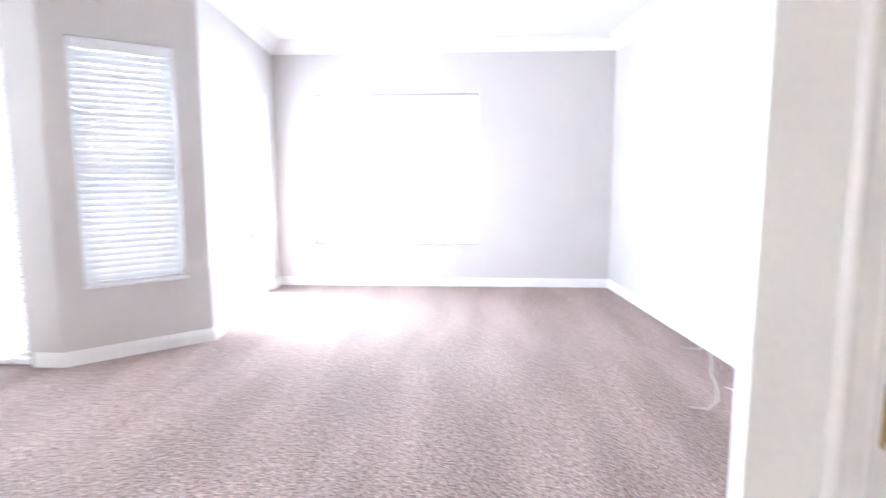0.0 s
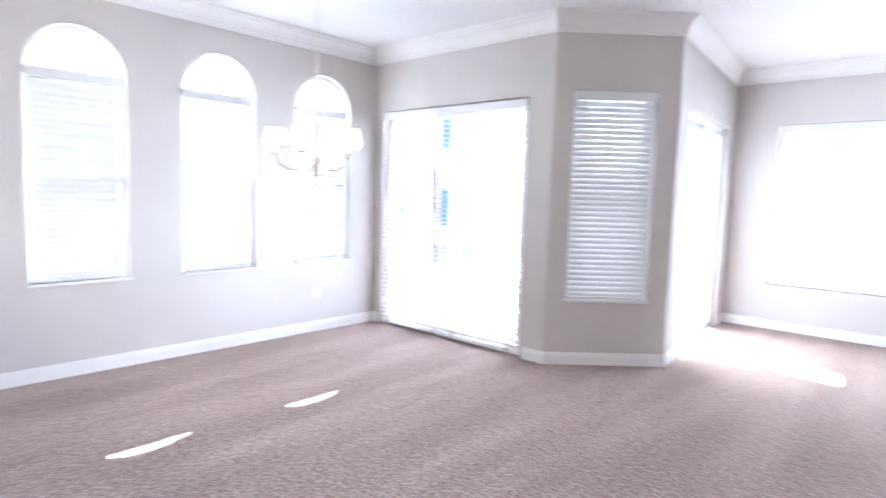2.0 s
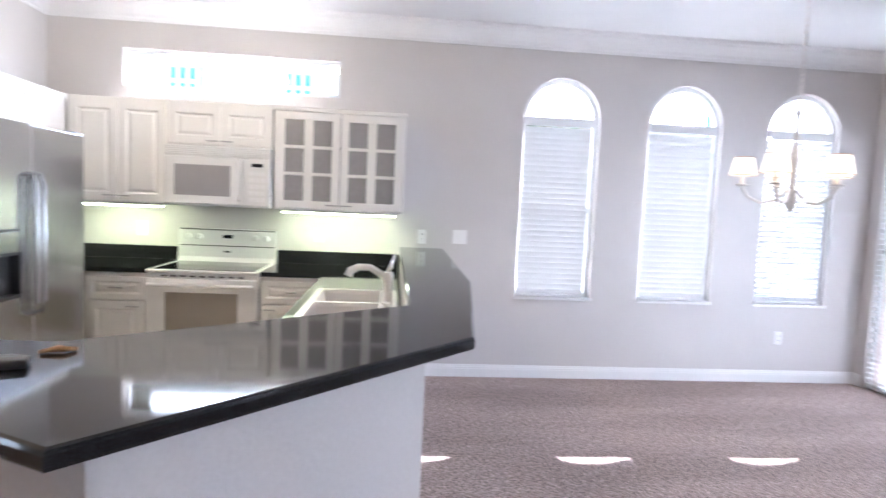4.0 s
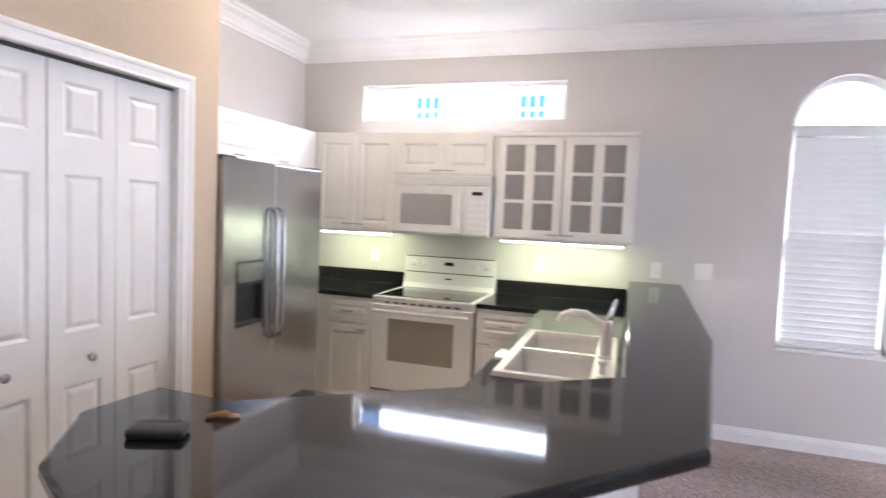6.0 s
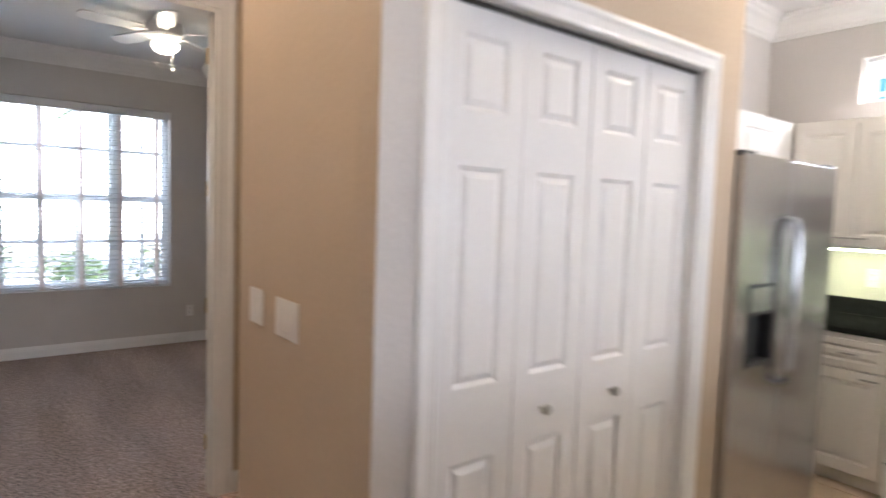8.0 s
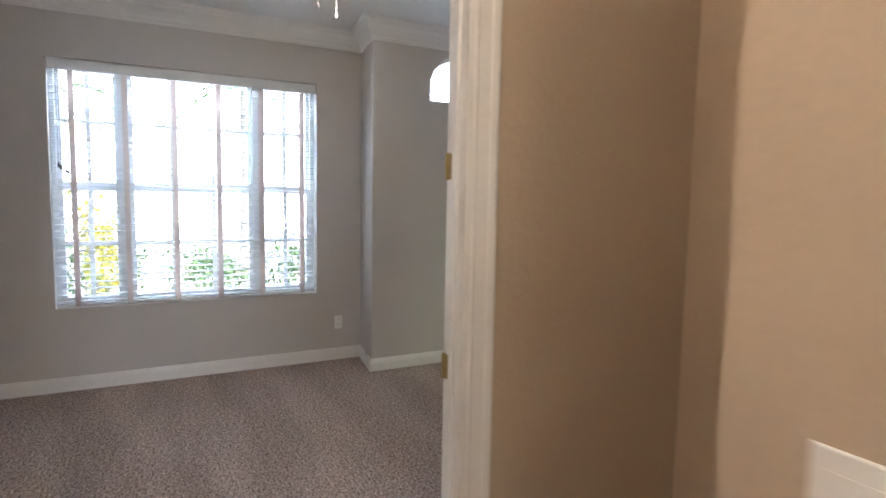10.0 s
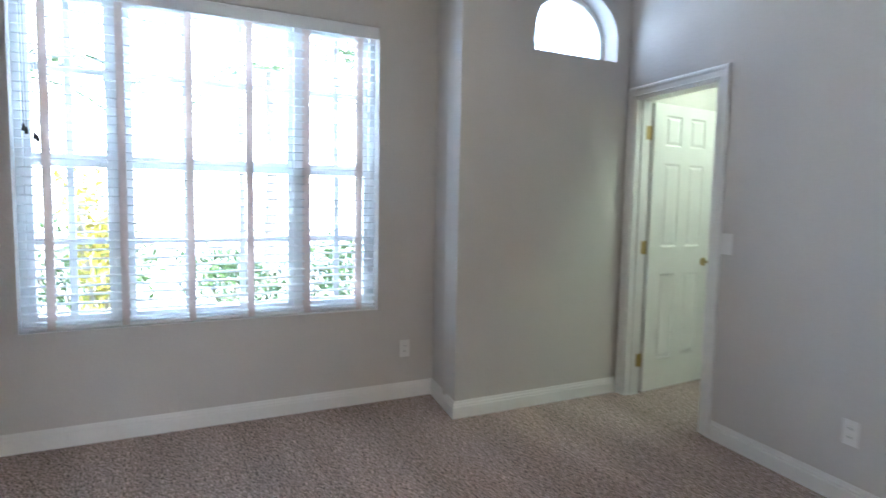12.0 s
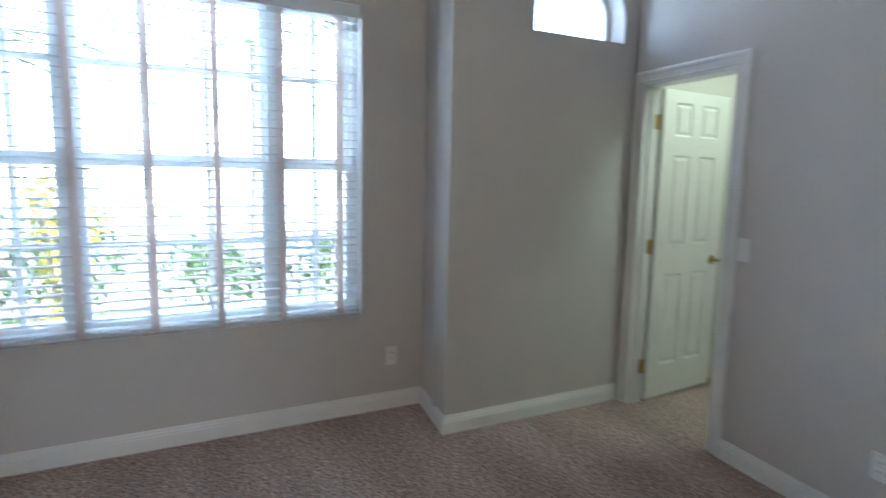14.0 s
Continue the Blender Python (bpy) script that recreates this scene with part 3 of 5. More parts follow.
# ---------------------------------------------------------------- windows and blinds


def slat_mesh(w, depth=0.048, name="slat"):
    """Gently crowned blind slat along x."""
    bm = bmesh.new()
    n = 4
    up = [(-depth / 2 + depth * i / n, 0.0035 * math.sin(math.pi * i / n) + 0.0013) for i in range(n + 1)]
    dn = [(y, z - 0.0034) for y, z in up]
    outline = up + dn[::-1]
    a = [bm.verts.new((0, y, z)) for y, z in outline]
    b = [bm.verts.new((w, y, z)) for y, z in outline]
    for i in range(len(outline)):
        j = (i + 1) % len(outline)
        bm.faces.new((a[i], a[j], b[j], b[i]))
    bm.faces.new(a[::-1])
    bm.faces.new(b)
    bmesh.ops.recalc_face_normals(bm, faces=bm.faces[:])
    return to_mesh(name, bm, SLAT)


def blind(label, w, h, m, tilt=0.0, tapes=(), pitch=0.0455, valance=True, cords=False, group="window blinds"):
    """Slatted blind hanging from z = h down to z = 0, x 0..w, in the plane y = 0."""
    ob = thing("window_blind", label, "blind", m, group)
    bm = bmesh.new()
    box(bm, 0.003, w - 0.003, -0.028, 0.026, h - 0.045, h, 0.002)
    part("headrail", bm, SLAT, ob)
    if valance:
        bm = bmesh.new()
        box(bm, 0.0, w, -0.040, -0.030, h - 0.075, h, 0.003)
        box(bm, 0.0, w, -0.044, -0.039, h - 0.014, h - 0.002, 0.002)
        part("valance", bm, SLAT, ob)
    sm = slat_mesh(w - 0.012)
    n = int((h - 0.085) / pitch)
    for i in range(n):
        wob = 1.2 * math.sin(i * 12.9898)
        piece("slat", sm, ob, pose(0.006, 0, 0.04 + i * pitch, tilt + wob))
    bm = bmesh.new()
    box(bm, 0.004, w - 0.004, -0.025, 0.025, 0.002, 0.020, 0.004, 2)
    part("bottom_rail", bm, SLAT, ob)
    for x in tapes:
        bm = bmesh.new()
        d = 0.027 * math.cos(radians(tilt))
        for y in (-d, d):
            box(bm, x - 0.018, x + 0.018, y - 0.0006, y + 0.0006, 0.004, h - 0.05)
        part("ladder_tape", bm, TAPE, ob, "taupe cloth ladder tape")
    if cords:
        for dx, z in ((0.05, 1.02), (0.062, 1.005), (0.095, 0.985), (0.107, 0.97)):
            bm = bmesh.new()
            rod(bm, (dx, -0.036, z + 0.03), (dx, -0.036, h - 0.05), 0.0012, 6)
            lathe(bm, [(0.003, 0.034), (0.005, 0.03), (0.009, 0.0), (0.006, -0.003)][::-1], 10, pose(dx, -0.036, z))
            part("pull_cord", bm, SLOT, ob, "pull cord with a dark tassel")
    return ob


def pane(parent, x0, x1, z0, z1, y=0.0):
    bm = bmesh.new()
    box(bm, x0, x1, y - 0.003, y + 0.003, z0, z1)
    p = part("pane", bm, GLASS, parent)
    p.visible_shadow = False
    return p


def sash_unit(ob, x0, x1, z0, z1, y, cols, rows_up, rows_low, zm=None, lift=0.0, bar=0.010):
    """Single-hung unit: two sashes with bars."""
    zm = zm or (z0 + z1) / 2
    for a, b, rows, dy in ((z0, zm, rows_low, -0.012), (zm, z1, rows_up, 0.012)):
        bm = bmesh.new()
        f = 0.034
        box(bm, x0, x0 + f, y + dy - 0.014, y + dy + 0.014, a, b, 0.003)
        box(bm, x1 - f, x1, y + dy - 0.014, y + dy + 0.014, a, b, 0.003)
        box(bm, x0 + f, x1 - f, y + dy - 0.013, y + dy + 0.013, a, a + f, 0.003)
        box(bm, x0 + f, x1 - f, y + dy - 0.013, y + dy + 0.013, b - f, b, 0.003)
        for i in range(1, cols):
            x = x0 + (x1 - x0) * i / cols
            box(bm, x - bar, x + bar, y + dy - 0.008, y + dy + 0.008, a + f, b - f)
        for i in range(1, rows):
            z = a + (b - a) * i / rows + (lift if a == zm else 0)
            box(bm, x0 + f, x1 - f, y + dy - 0.0075, y + dy + 0.0075, z - bar, z + bar)
        part("sash", bm, VINYL, ob)
        pane(ob, x0 + f - 0.004, x1 - f + 0.004, a + f - 0.004, b - f + 0.004, y + dy)


# three arched dining windows
for k, yc in enumerate(ARCH_Y):
    w, (z0, zs, rise) = ARCH_W, ARCH_Z
    ob = thing("window_%d" % (k + 1), "tall arched white window", "window", pose(XW, yc - w / 2, 0, 0, 0, 90), kind="structure")
    bm = bmesh.new()
    yy = 0.052
    outer = [(w, z0), *arc(w / 2, w / 2, zs, rise), (0, z0)]
    inner = [(w - 0.04, z0 + 0.04), *arc(w / 2, w / 2 - 0.04, zs, rise - 0.04), (0.04, z0 + 0.04)]
    for q in range(len(outer) - 1):
        prism(bm, [outer[q], outer[q + 1], inner[q + 1], inner[q]], -yy - 0.047, -yy, pose(0, 0, 0, 90))
    box(bm, 0, w, yy, yy + 0.047, z0, z0 + 0.04)
    box(bm, 0.04, w - 0.04, yy, yy + 0.05, zs - 0.02, zs + 0.02)
    box(bm, 0.04, w - 0.04, yy, yy + 0.045, (z0 + zs) / 2 - 0.02, (z0 + zs) / 2 + 0.02)
    part("window_frame", bm, VINYL, ob)
    bm = bmesh.new()
    prism(bm, outer[:-1] + [(0, z0)], -yy - 0.025, -yy - 0.019, pose(0, 0, 0, 90))
    p = part("pane", bm, GLASS, ob)
    p.visible_shadow = False
    bm = bmesh.new()
    box(bm, -0.012, w + 0.012, -0.022, 0.05, z0 - 0.022, z0 + 0.001, 0.004, 2)
    part("window_sill", bm, TRIM, ob)
    blind("white slatted blind, nearly closed, below an arched light", 0.585, zs + 0.02 - z0 - 0.012,
          pose(XW - 0.024, yc - w / 2 + 0.012, z0 + 0.006, 0, 0, 90), (-75, -75, -52)[k], ())

# transom over the kitchen cabinets
ob = thing("window_4", "long low white transom window", "window", pose(XW, -2.60, 0, 0, 0, 90), kind="structure")
bm = bmesh.new()
for a in ((0, 1.675, 2.27, 2.295), (0, 1.675, 2.535, 2.56), (0, 0.025, 2.295, 2.535), (1.65, 1.675, 2.295, 2.535)):
    box(bm, a[0], a[1], 0.05, 0.095, a[2], a[3])
part("window_frame", bm, VINYL, ob)
pane(ob, 0.02, 1.655, 2.29, 2.54, 0.072)

# dining sliding door with two open blinds


def slider(name, L, h, m, label):
    ob = thing(name, label, "sliding door", m, kind="structure")
    bm = bmesh.new()
    box(bm, 0, 0.04, 0.06, 0.15, 0, h)
    box(bm, L - 0.04, L, 0.06, 0.15, 0, h)
    box(bm, 0.04, L - 0.04, 0.06, 0.15, h - 0.04, h)
    box(bm, 0.04, L - 0.04, 0.05, 0.155, 0, 0.025)
    part("door_frame", bm, VINYL, ob)
    for x0, x1, y in ((0.04, L / 2 + 0.03, 0.125), (L / 2 - 0.03, L - 0.04, 0.085)):
        bm = bmesh.new()
        f = 0.06
        box(bm, x0, x0 + f, y - 0.018, y + 0.018, 0.026, h - 0.041, 0.003)
        box(bm, x1 - f, x1, y - 0.018, y + 0.018, 0.026, h - 0.041, 0.003)
        box(bm, x0 + f, x1 - f, y - 0.017, y + 0.017, 0.026, 0.026 + f, 0.003)
        box(bm, x0 + f, x1 - f, y - 0.017, y + 0.017, h - 0.041 - f, h - 0.041, 0.003)
        part("sliding_panel", bm, VINYL, ob)
        pane(ob, x0 + f - 0.004, x1 - f + 0.004, 0.082, h - 0.098, y)
    return ob


slider("door_1", 1.84, 2.27, pose(XW - 0.16 + 0.29, YD, 0), "wide white sliding glass door")
for i in range(2):
    blind("white slatted blind with flat open slats over a sliding door", 0.905, 2.245, pose(XW + 0.13 + 0.008 + i * 0.915, YD + 0.026, 0.012), 4, (0.12, 0.78))
msl = pose(DG1[0], DG1[1], 0, 0, 0, math.degrees(math.atan2(lwd.y, lwd.x))) @ pose(0.36, 0, 0)
slider("door_2", 1.74, 2.24, msl, "wide white sliding glass door")

# narrow window in the diagonal wall
mdg = pose(DG0[0], DG0[1], 0, 0, 0, math.degrees(math.atan2(dgd.y, dgd.x)))
ob = thing("window_5", "narrow white window", "window", mdg @ pose(NB0, 0, 0), kind="structure")
nbw = NB1 - NB0
bm = bmesh.new()
box(bm, 0, 0.03, 0.09, 0.15, NBZ0, NBZ1)
box(bm, nbw - 0.03, nbw, 0.09, 0.15, NBZ0, NBZ1)
box(bm, 0.03, nbw - 0.03, 0.09, 0.15, NBZ0, NBZ0 + 0.03)
box(bm, 0.03, nbw - 0.03, 0.09, 0.15, NBZ1 - 0.03, NBZ1)
part("window_frame", bm, VINYL, ob)
sash_unit(ob, 0.03, nbw - 0.03, NBZ0 + 0.03, NBZ1 - 0.03, 0.12, 1, 1, 1)
bm = bmesh.new()
box(bm, -0.012, nbw + 0.012, -0.020, 0.09, NBZ0 - 0.022, NBZ0 + 0.001, 0.004, 2)
part("window_sill", bm, TRIM, ob)
blind("white slatted blind, tilted shut, over a narrow window", nbw - 0.016, NBZ1 - NBZ0 - 0.012, mdg @ pose(NB0 + 0.008, 0.030, NBZ0 + 0.006), 69, ())

# wide living-room window
ob = thing("window_6", "wide white living-room window", "window", pose(-1.452, YN, 0), kind="structure")
W6, A6, B6 = 1.997, 0.51, 2.295
bm = bmesh.new()
for a in ((0, 0.04, A6, B6), (W6 - 0.04, W6, A6, B6), (W6 / 2 - 0.03, W6 / 2 + 0.03, A6 + 0.04, B6 - 0.04), (0.04, W6 - 0.04, A6, A6 + 0.04), (0.04, W6 - 0.04, B6 - 0.04, B6)):
    box(bm, a[0], a[1], 0.09, 0.15, a[2], a[3])
part("window_frame", bm, VINYL, ob)
sash_unit(ob, 0.04, W6 / 2 - 0.03, A6 + 0.04, B6 - 0.04, 0.12, 1, 1, 1)
sash_unit(ob, W6 / 2 + 0.03, W6 - 0.04, A6 + 0.04, B6 - 0.04, 0.12, 1, 1, 1)
blind("white slatted blind with flat open slats over a wide window", W6 - 0.016, B6 - A6 - 0.012, pose(-1.452 + 0.008, YN + 0.045, A6 + 0.006), 6, (0.15, 0.75, 1.25, 1.82))

# bedroom window: three single-hung units with bars, and one wide blind with cloth tapes
mw = pose(0.268, -7.736, 0, 0, 0, 180)
ob = thing("window_7", "wide white three-part window with glazing bars", "window", mw, kind="structure")
W7, A7, B7 = 1.918, 0.612, 2.403
bm = bmesh.new()
box(bm, 0, 0.035, 0.09, 0.16, A7, B7)
box(bm, W7 - 0.035, W7, 0.09, 0.16, A7, B7)
for x in (0.466, 1.430):
    box(bm, x - 0.03, x + 0.03, 0.085, 0.165, A7 + 0.035, B7 - 0.035)
box(bm, 0.035, W7 - 0.035, 0.09, 0.16, A7, A7 + 0.035)
box(bm, 0.035, W7 - 0.035, 0.09, 0.16, B7 - 0.035, B7)
part("window_frame", bm, VINYL, ob)
for x0, x1, c in ((0.035, 0.436, 2), (0.496, 1.40, 3), (1.46, W7 - 0.035, 2)):
    sash_unit(ob, x0, x1, A7 + 0.035, B7 - 0.035, 0.125, c, 2, 2, 1.505, 0.04, 0.017)
bm = bmesh.new()
box(bm, 0.001, W7 - 0.001, 0.0, 0.09, A7 + 0.0005, A7 + 0.004)
part("window_sill", bm, TRIM, ob)
blind("white slatted blind with open slats and taupe tapes", W7 - 0.012, B7 - A7 - 0.010, mw @ pose(0.006, 0.045, A7 + 0.006), 3,
      (0.134, 0.473, 0.807, 1.127, 1.458, 1.79), 0.047, cords=True)

# small arched window high in the bedroom bay
ob = thing("window_8", "small arched fixed window", "window", pose(BAY[0] - 0.515, BAY[1], 0, 0, 0, 180), kind="structure")
bm = bmesh.new()
w = 0.669
outer = [(w, 2.275), *arc(w / 2, w / 2, 2.40, 0.30), (0, 2.275)]
inner = [(w - 0.035, 2.31), *arc(w / 2, w / 2 - 0.035, 2.40, 0.265), (0.035, 2.31)]
for q in range(len(outer) - 1):
    prism(bm, [outer[q], outer[q + 1], inner[q + 1], inner[q]], -0.18, -0.13, pose(0, 0, 0, 90))
box(bm, 0, w, 0.13, 0.18, 2.275, 2.31)
part("window_frame", bm, VINYL, ob)
bm = bmesh.new()
prism(bm, outer, -0.158, -0.152, pose(0, 0, 0, 90))
p = part("pane", bm, GLASS, ob)
p.visible_shadow = False

# ---------------------------------------------------------------- kitchen
BAR = [(XW + 0.004, -0.035), (-2.6, -0.075), (-1.405, -0.225), (-0.64, -0.952), (-0.857, -1.353), (-1.066, -1.508), (-1.27, -1.49), (-1.262, -1.265), (-1.90, -0.40), (XW + 0.004, -0.40)]
BARZ = 1.087


def slab(bm, pts, z0, z1, bevel=0.006):
    vs, fs = prism(bm, pts, z0, z1)
    keep = [e for f in fs[:2] for e in f.edges]
    bmesh.ops.bevel(bm, geom=list(set(keep)), offset=bevel, segments=2, profile=0.5, affect="EDGES")


bm = bmesh.new()
slab(bm, BAR, BARZ - 0.038, BARZ, 0.010)
tagged(new("bar_top", to_mesh("bar_top", bm, GRANITE)), "polished black granite breakfast bar top with angled end", "countertop")
bm = bmesh.new()
prism(bm, [(XW, -0.31), (-1.535, -0.355), (-0.75, -0.95), (-0.925, -1.31), (-1.09, -1.455), (-1.235, -1.44), (-1.235, -1.28), (-1.90, -0.405), (XW, -0.395)], 0, BARZ - 0.038)
structure("wall_bar", bm, WALL, "greige half wall under the breakfast bar", "half wall")

# worktop with the sink cut out of it
CT = 0.92
tops = []
bm = bmesh.new()
SX0, SX1, SY0, SY1 = -3.20, -2.31, -0.885, -0.435
for x0, x1, y0, y1 in ((XW + 0.022, -3.97, -1.386, -0.945), (XW + 0.022, SX0 + 0.02, -0.945, -0.408), (SX0 + 0.02, SX1 - 0.02, -0.945, SY0 + 0.02), (SX0 + 0.02, SX1 - 0.02, SY1 - 0.02, -0.408)):
    tops.append((x0, x1, y0, y1))
prism(bm, [(SX1 - 0.02, -0.945), (-2.12, -0.945), (-1.85, -1.14), (-1.85, -1.44), (-1.33, -1.44), (-1.285, -1.27), (-1.93, -0.408), (SX1 - 0.02, -0.408)], CT - 0.032, CT)
tops.append((XW + 0.022, -3.97, -ytop + 0.005, -2.158))
wt = thing("worktop", "polished black granite worktop with upstand", "countertop")
part("top", bm, GRANITE, wt)
for x0, x1, y0, y1 in tops:
    bm = bmesh.new()
    box(bm, x0, x1, y0, y1, CT - 0.032, CT)
    part("top", bm, GRANITE, wt)
for y0, y1 in ((-ytop + 0.005, -2.158), (-1.386, -0.408)):
    bm = bmesh.new()
    box(bm, XW + 0.002, XW + 0.022, y0, y1, CT, CT + 0.105, 0.003)
    part("upstand", bm, GRANITE, wt)


def cabinet_door(bm, w, h, t=0.02):
    r = 0.055 if min(w, h) > 0.2 else 0.032
    panel_slab(bm, w, h, t, [(r, w - r, r, h - r)], both=False)


def pull(bm, x, z, vertical=False):
    """Small bar pull on the face y = 0."""
    d = 0.03
    for s in (-1, 1):
        p = (x, 0, z + s * d) if vertical else (x + s * d, 0, z)
        rod(bm, p, (p[0], -0.022, p[2]), 0.004, 8)
    a, b = ((x, -0.022, z - d - 0.012), (x, -0.022, z + d + 0.012)) if vertical else ((x - d - 0.012, -0.022, z), (x + d + 0.012, -0.022, z))
    rod(bm, a, b, 0.005, 8)


def cabinet(name, w, h, d, m, label, fronts, group="", toe=0.0):
    """Cabinet x 0..w, front at y = 0, back at y = d. fronts: (x0, x1, z0, z1, pull x, pull z)."""
    ob = thing(name, label, "cabinet", m, group)
    bm = bmesh.new()
    box(bm, 0, w, 0.001, d, toe, h, 0.002)
    if toe:
        box(bm, 0.0, w, 0.07, d, 0, toe)
    part("body", bm, CABW, ob)
    for x0, x1, z0, z1, px, pz in fronts:
        bm = bmesh.new()
        cabinet_door(bm, x1 - x0, z1 - z0)
        dr = part("door" if z1 - z0 > 0.2 else "drawer_front", bm, CABW, ob)
        dr.location = (x0, -0.0205, z0)
        bm = bmesh.new()
        pull(bm, px - x0, pz - z0)
        part("pull", bm, NICKEL, dr, "brushed nickel pull", True)
    return ob


west = lambda y, z, x=-4.30: pose(x, y, z, 0, 0, 90)
ZB, ZT = 1.365, 2.13
h = ZT - ZB
cabinet("wall_cabinet", 0.70, h, 0.318, west(-2.845, ZB), "white raised-panel wall cabinet with two doors",
        [(0.02, 0.352, 0.012, h - 0.03, 0.305, 0.05), (0.358, 0.69, 0.012, h - 0.03, 0.405, 0.05)], "kitchen wall cabinets")
cabinet("wall_cabinet", 0.765, ZT - 1.81, 0.318, west(-2.143, 1.81), "white raised-panel cabinet over a microwave",
        [(0.01, 0.380, 0.012, 0.29, 0.33, 0.035), (0.386, 0.755, 0.012, 0.29, 0.435, 0.035)], "kitchen wall cabinets")
# cabinet row over the refrigerator
south = lambda x, z, y=-2.852: pose(x, y, z, 0, 0, 180)
cabinet("wall_cabinet", 1.795, ZT - 1.815, 0.312, south(-2.502, 1.815), "white raised-panel cabinets above a refrigerator",
        [(0.02, 0.555, 0.012, 0.285, 0.29, 0.035), (0.565, 1.05, 0.012, 0.285, 0.80, 0.035), (1.06, 1.52, 0.012, 0.285, 1.29, 0.035)], "kitchen wall cabinets")

# glazed cabinet
GY0, GW = -1.372, 0.985
gc = thing("glazed_cabinet", "white wall cabinet with two six-pane glass doors", "cabinet", west(GY0, ZB), "kitchen wall cabinets")
bm = bmesh.new()
box(bm, 0, 0.02, 0, 0.318, 0, h)
box(bm, GW - 0.02, GW, 0, 0.318, 0, h)
box(bm, 0.02, GW - 0.02, 0, 0.318, 0, 0.02)
box(bm, 0.02, GW - 0.02, 0, 0.318, h - 0.02, h)
box(bm, -0.004, GW + 0.006, -0.026, 0.0, h - 0.03, h, 0.003)
part("body", bm, CABW, gc)
# back and shelves take the grey that carries the interior shade
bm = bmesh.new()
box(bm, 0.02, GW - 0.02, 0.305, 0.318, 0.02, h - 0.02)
part("back_panel", bm, CABSHADE, gc, "grey back panel with the cabinet's shade in its colour")
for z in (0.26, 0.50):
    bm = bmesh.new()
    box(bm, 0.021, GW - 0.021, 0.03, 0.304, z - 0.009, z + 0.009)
    part("shelf", bm, CABSHADE, gc)
for x0 in (0.022, 0.497):
    w = 0.466
    bm = bmesh.new()
    s, hh, b = 0.058, h - 0.045, 0.022
    sweep(bm, [(s, s), (w - s, s), (w - s, hh - s), (s, hh - s)], [(0, 0.003), (0.003, 0), (s - 0.003, 0), (s, 0.003), (s, 0.02), (0, 0.02)], True)
    for v in bm.verts:
        v.co = (v.co.x, v.co.z, v.co.y)
    bmesh.ops.recalc_face_normals(bm, faces=bm.faces[:])
    dr = part("door", bm, CABW, gc)
    dr.location = (x0, -0.0225, 0.012)
    bm = bmesh.new()
    box(bm, w / 2 - b - 0.012, w / 2 + b + 0.012, 0.002, 0.018, s - 0.001, hh - s + 0.001, 0.003)
    part("muntin", bm, CABW, dr)
    for k in (1, 2):
        z = s + (hh - 2 * s) * k / 3
        for xa, xb in ((s - 0.001, w / 2 - b - 0.0125), (w / 2 + b + 0.0125, w - s + 0.001)):
            bm = bmesh.new()
            box(bm, xa, xb, 0.003, 0.017, z - 0.012, z + 0.012, 0.003)
            part("muntin", bm, CABW, dr)
    bm = bmesh.new()
    box(bm, s - 0.004, w - s + 0.004, 0.0085, 0.0125, s - 0.004, hh - s + 0.004)
    p = part("glass", bm, CABGLASS, dr, "grey obscured glass panes")
    bm = bmesh.new()
    pull(bm, w - 0.05 if x0 < 0.1 else 0.05, 0.03)
    part("pull", bm, NICKEL, dr, "brushed nickel pull", True)

# base cabinets
bh = CT - 0.033
cabinet("base_cabinet", 0.985, bh, 0.60, west(-3.145, 0, -3.99), "white raised-panel base cabinet with a drawer",
        [(0.60, 0.975, bh - 0.185, bh - 0.03, 0.79, bh - 0.105), (0.60, 0.975, 0.115, bh - 0.20, 0.90, bh - 0.235)], "kitchen base cabinets", 0.10)
cabinet("base_cabinet", 0.43, bh, 0.60, west(-1.384, 0, -3.99), "white raised-panel base cabinet with a drawer",
        [(0.012, 0.42, bh - 0.185, bh - 0.03, 0.215, bh - 0.105), (0.012, 0.42, 0.115, bh - 0.20, 0.07, bh - 0.235)], "kitchen base cabinets", 0.10)
bm = bmesh.new()
prism(bm, [(-3.985, -0.915), (-2.14, -0.915), (-1.88, -1.12), (-1.88, -1.42), (-1.35, -1.42), (-1.305, -1.275), (-1.95, -0.412), (-3.985, -0.412)], 0.10, 0.70)
prism(bm, [(-2.26, -0.915), (-2.14, -0.915), (-1.88, -1.12), (-1.88, -1.42), (-1.35, -1.42), (-1.305, -1.275), (-1.95, -0.412), (-2.26, -0.412)], 0.70, bh)
box(bm, -3.985, -3.24, -0.915, -0.412, 0.70, bh)
box(bm, -3.24, -2.26, -0.915, -0.899, 0.70, bh)
prism(bm, [(-3.985, -0.85), (-2.17, -0.85), (-1.94, -1.06), (-1.94, -1.36), (-1.35, -1.36), (-1.305, -1.275), (-1.95, -0.412), (-3.985, -0.412)], 0, 0.10)
tagged(new("sink_base_cabinet", to_mesh("sink_base_cabinet", bm, CABW)), "white base cabinet run under the sink worktop", "cabinet")

# sink: white double bowl with a raised rim
sk = thing("sink", "white enamel double-bowl drop-in sink", "sink", pose(0, 0, 0))
bm = bmesh.new()
zr = CT + 0.018
xm = (SX0 + SX1) / 2


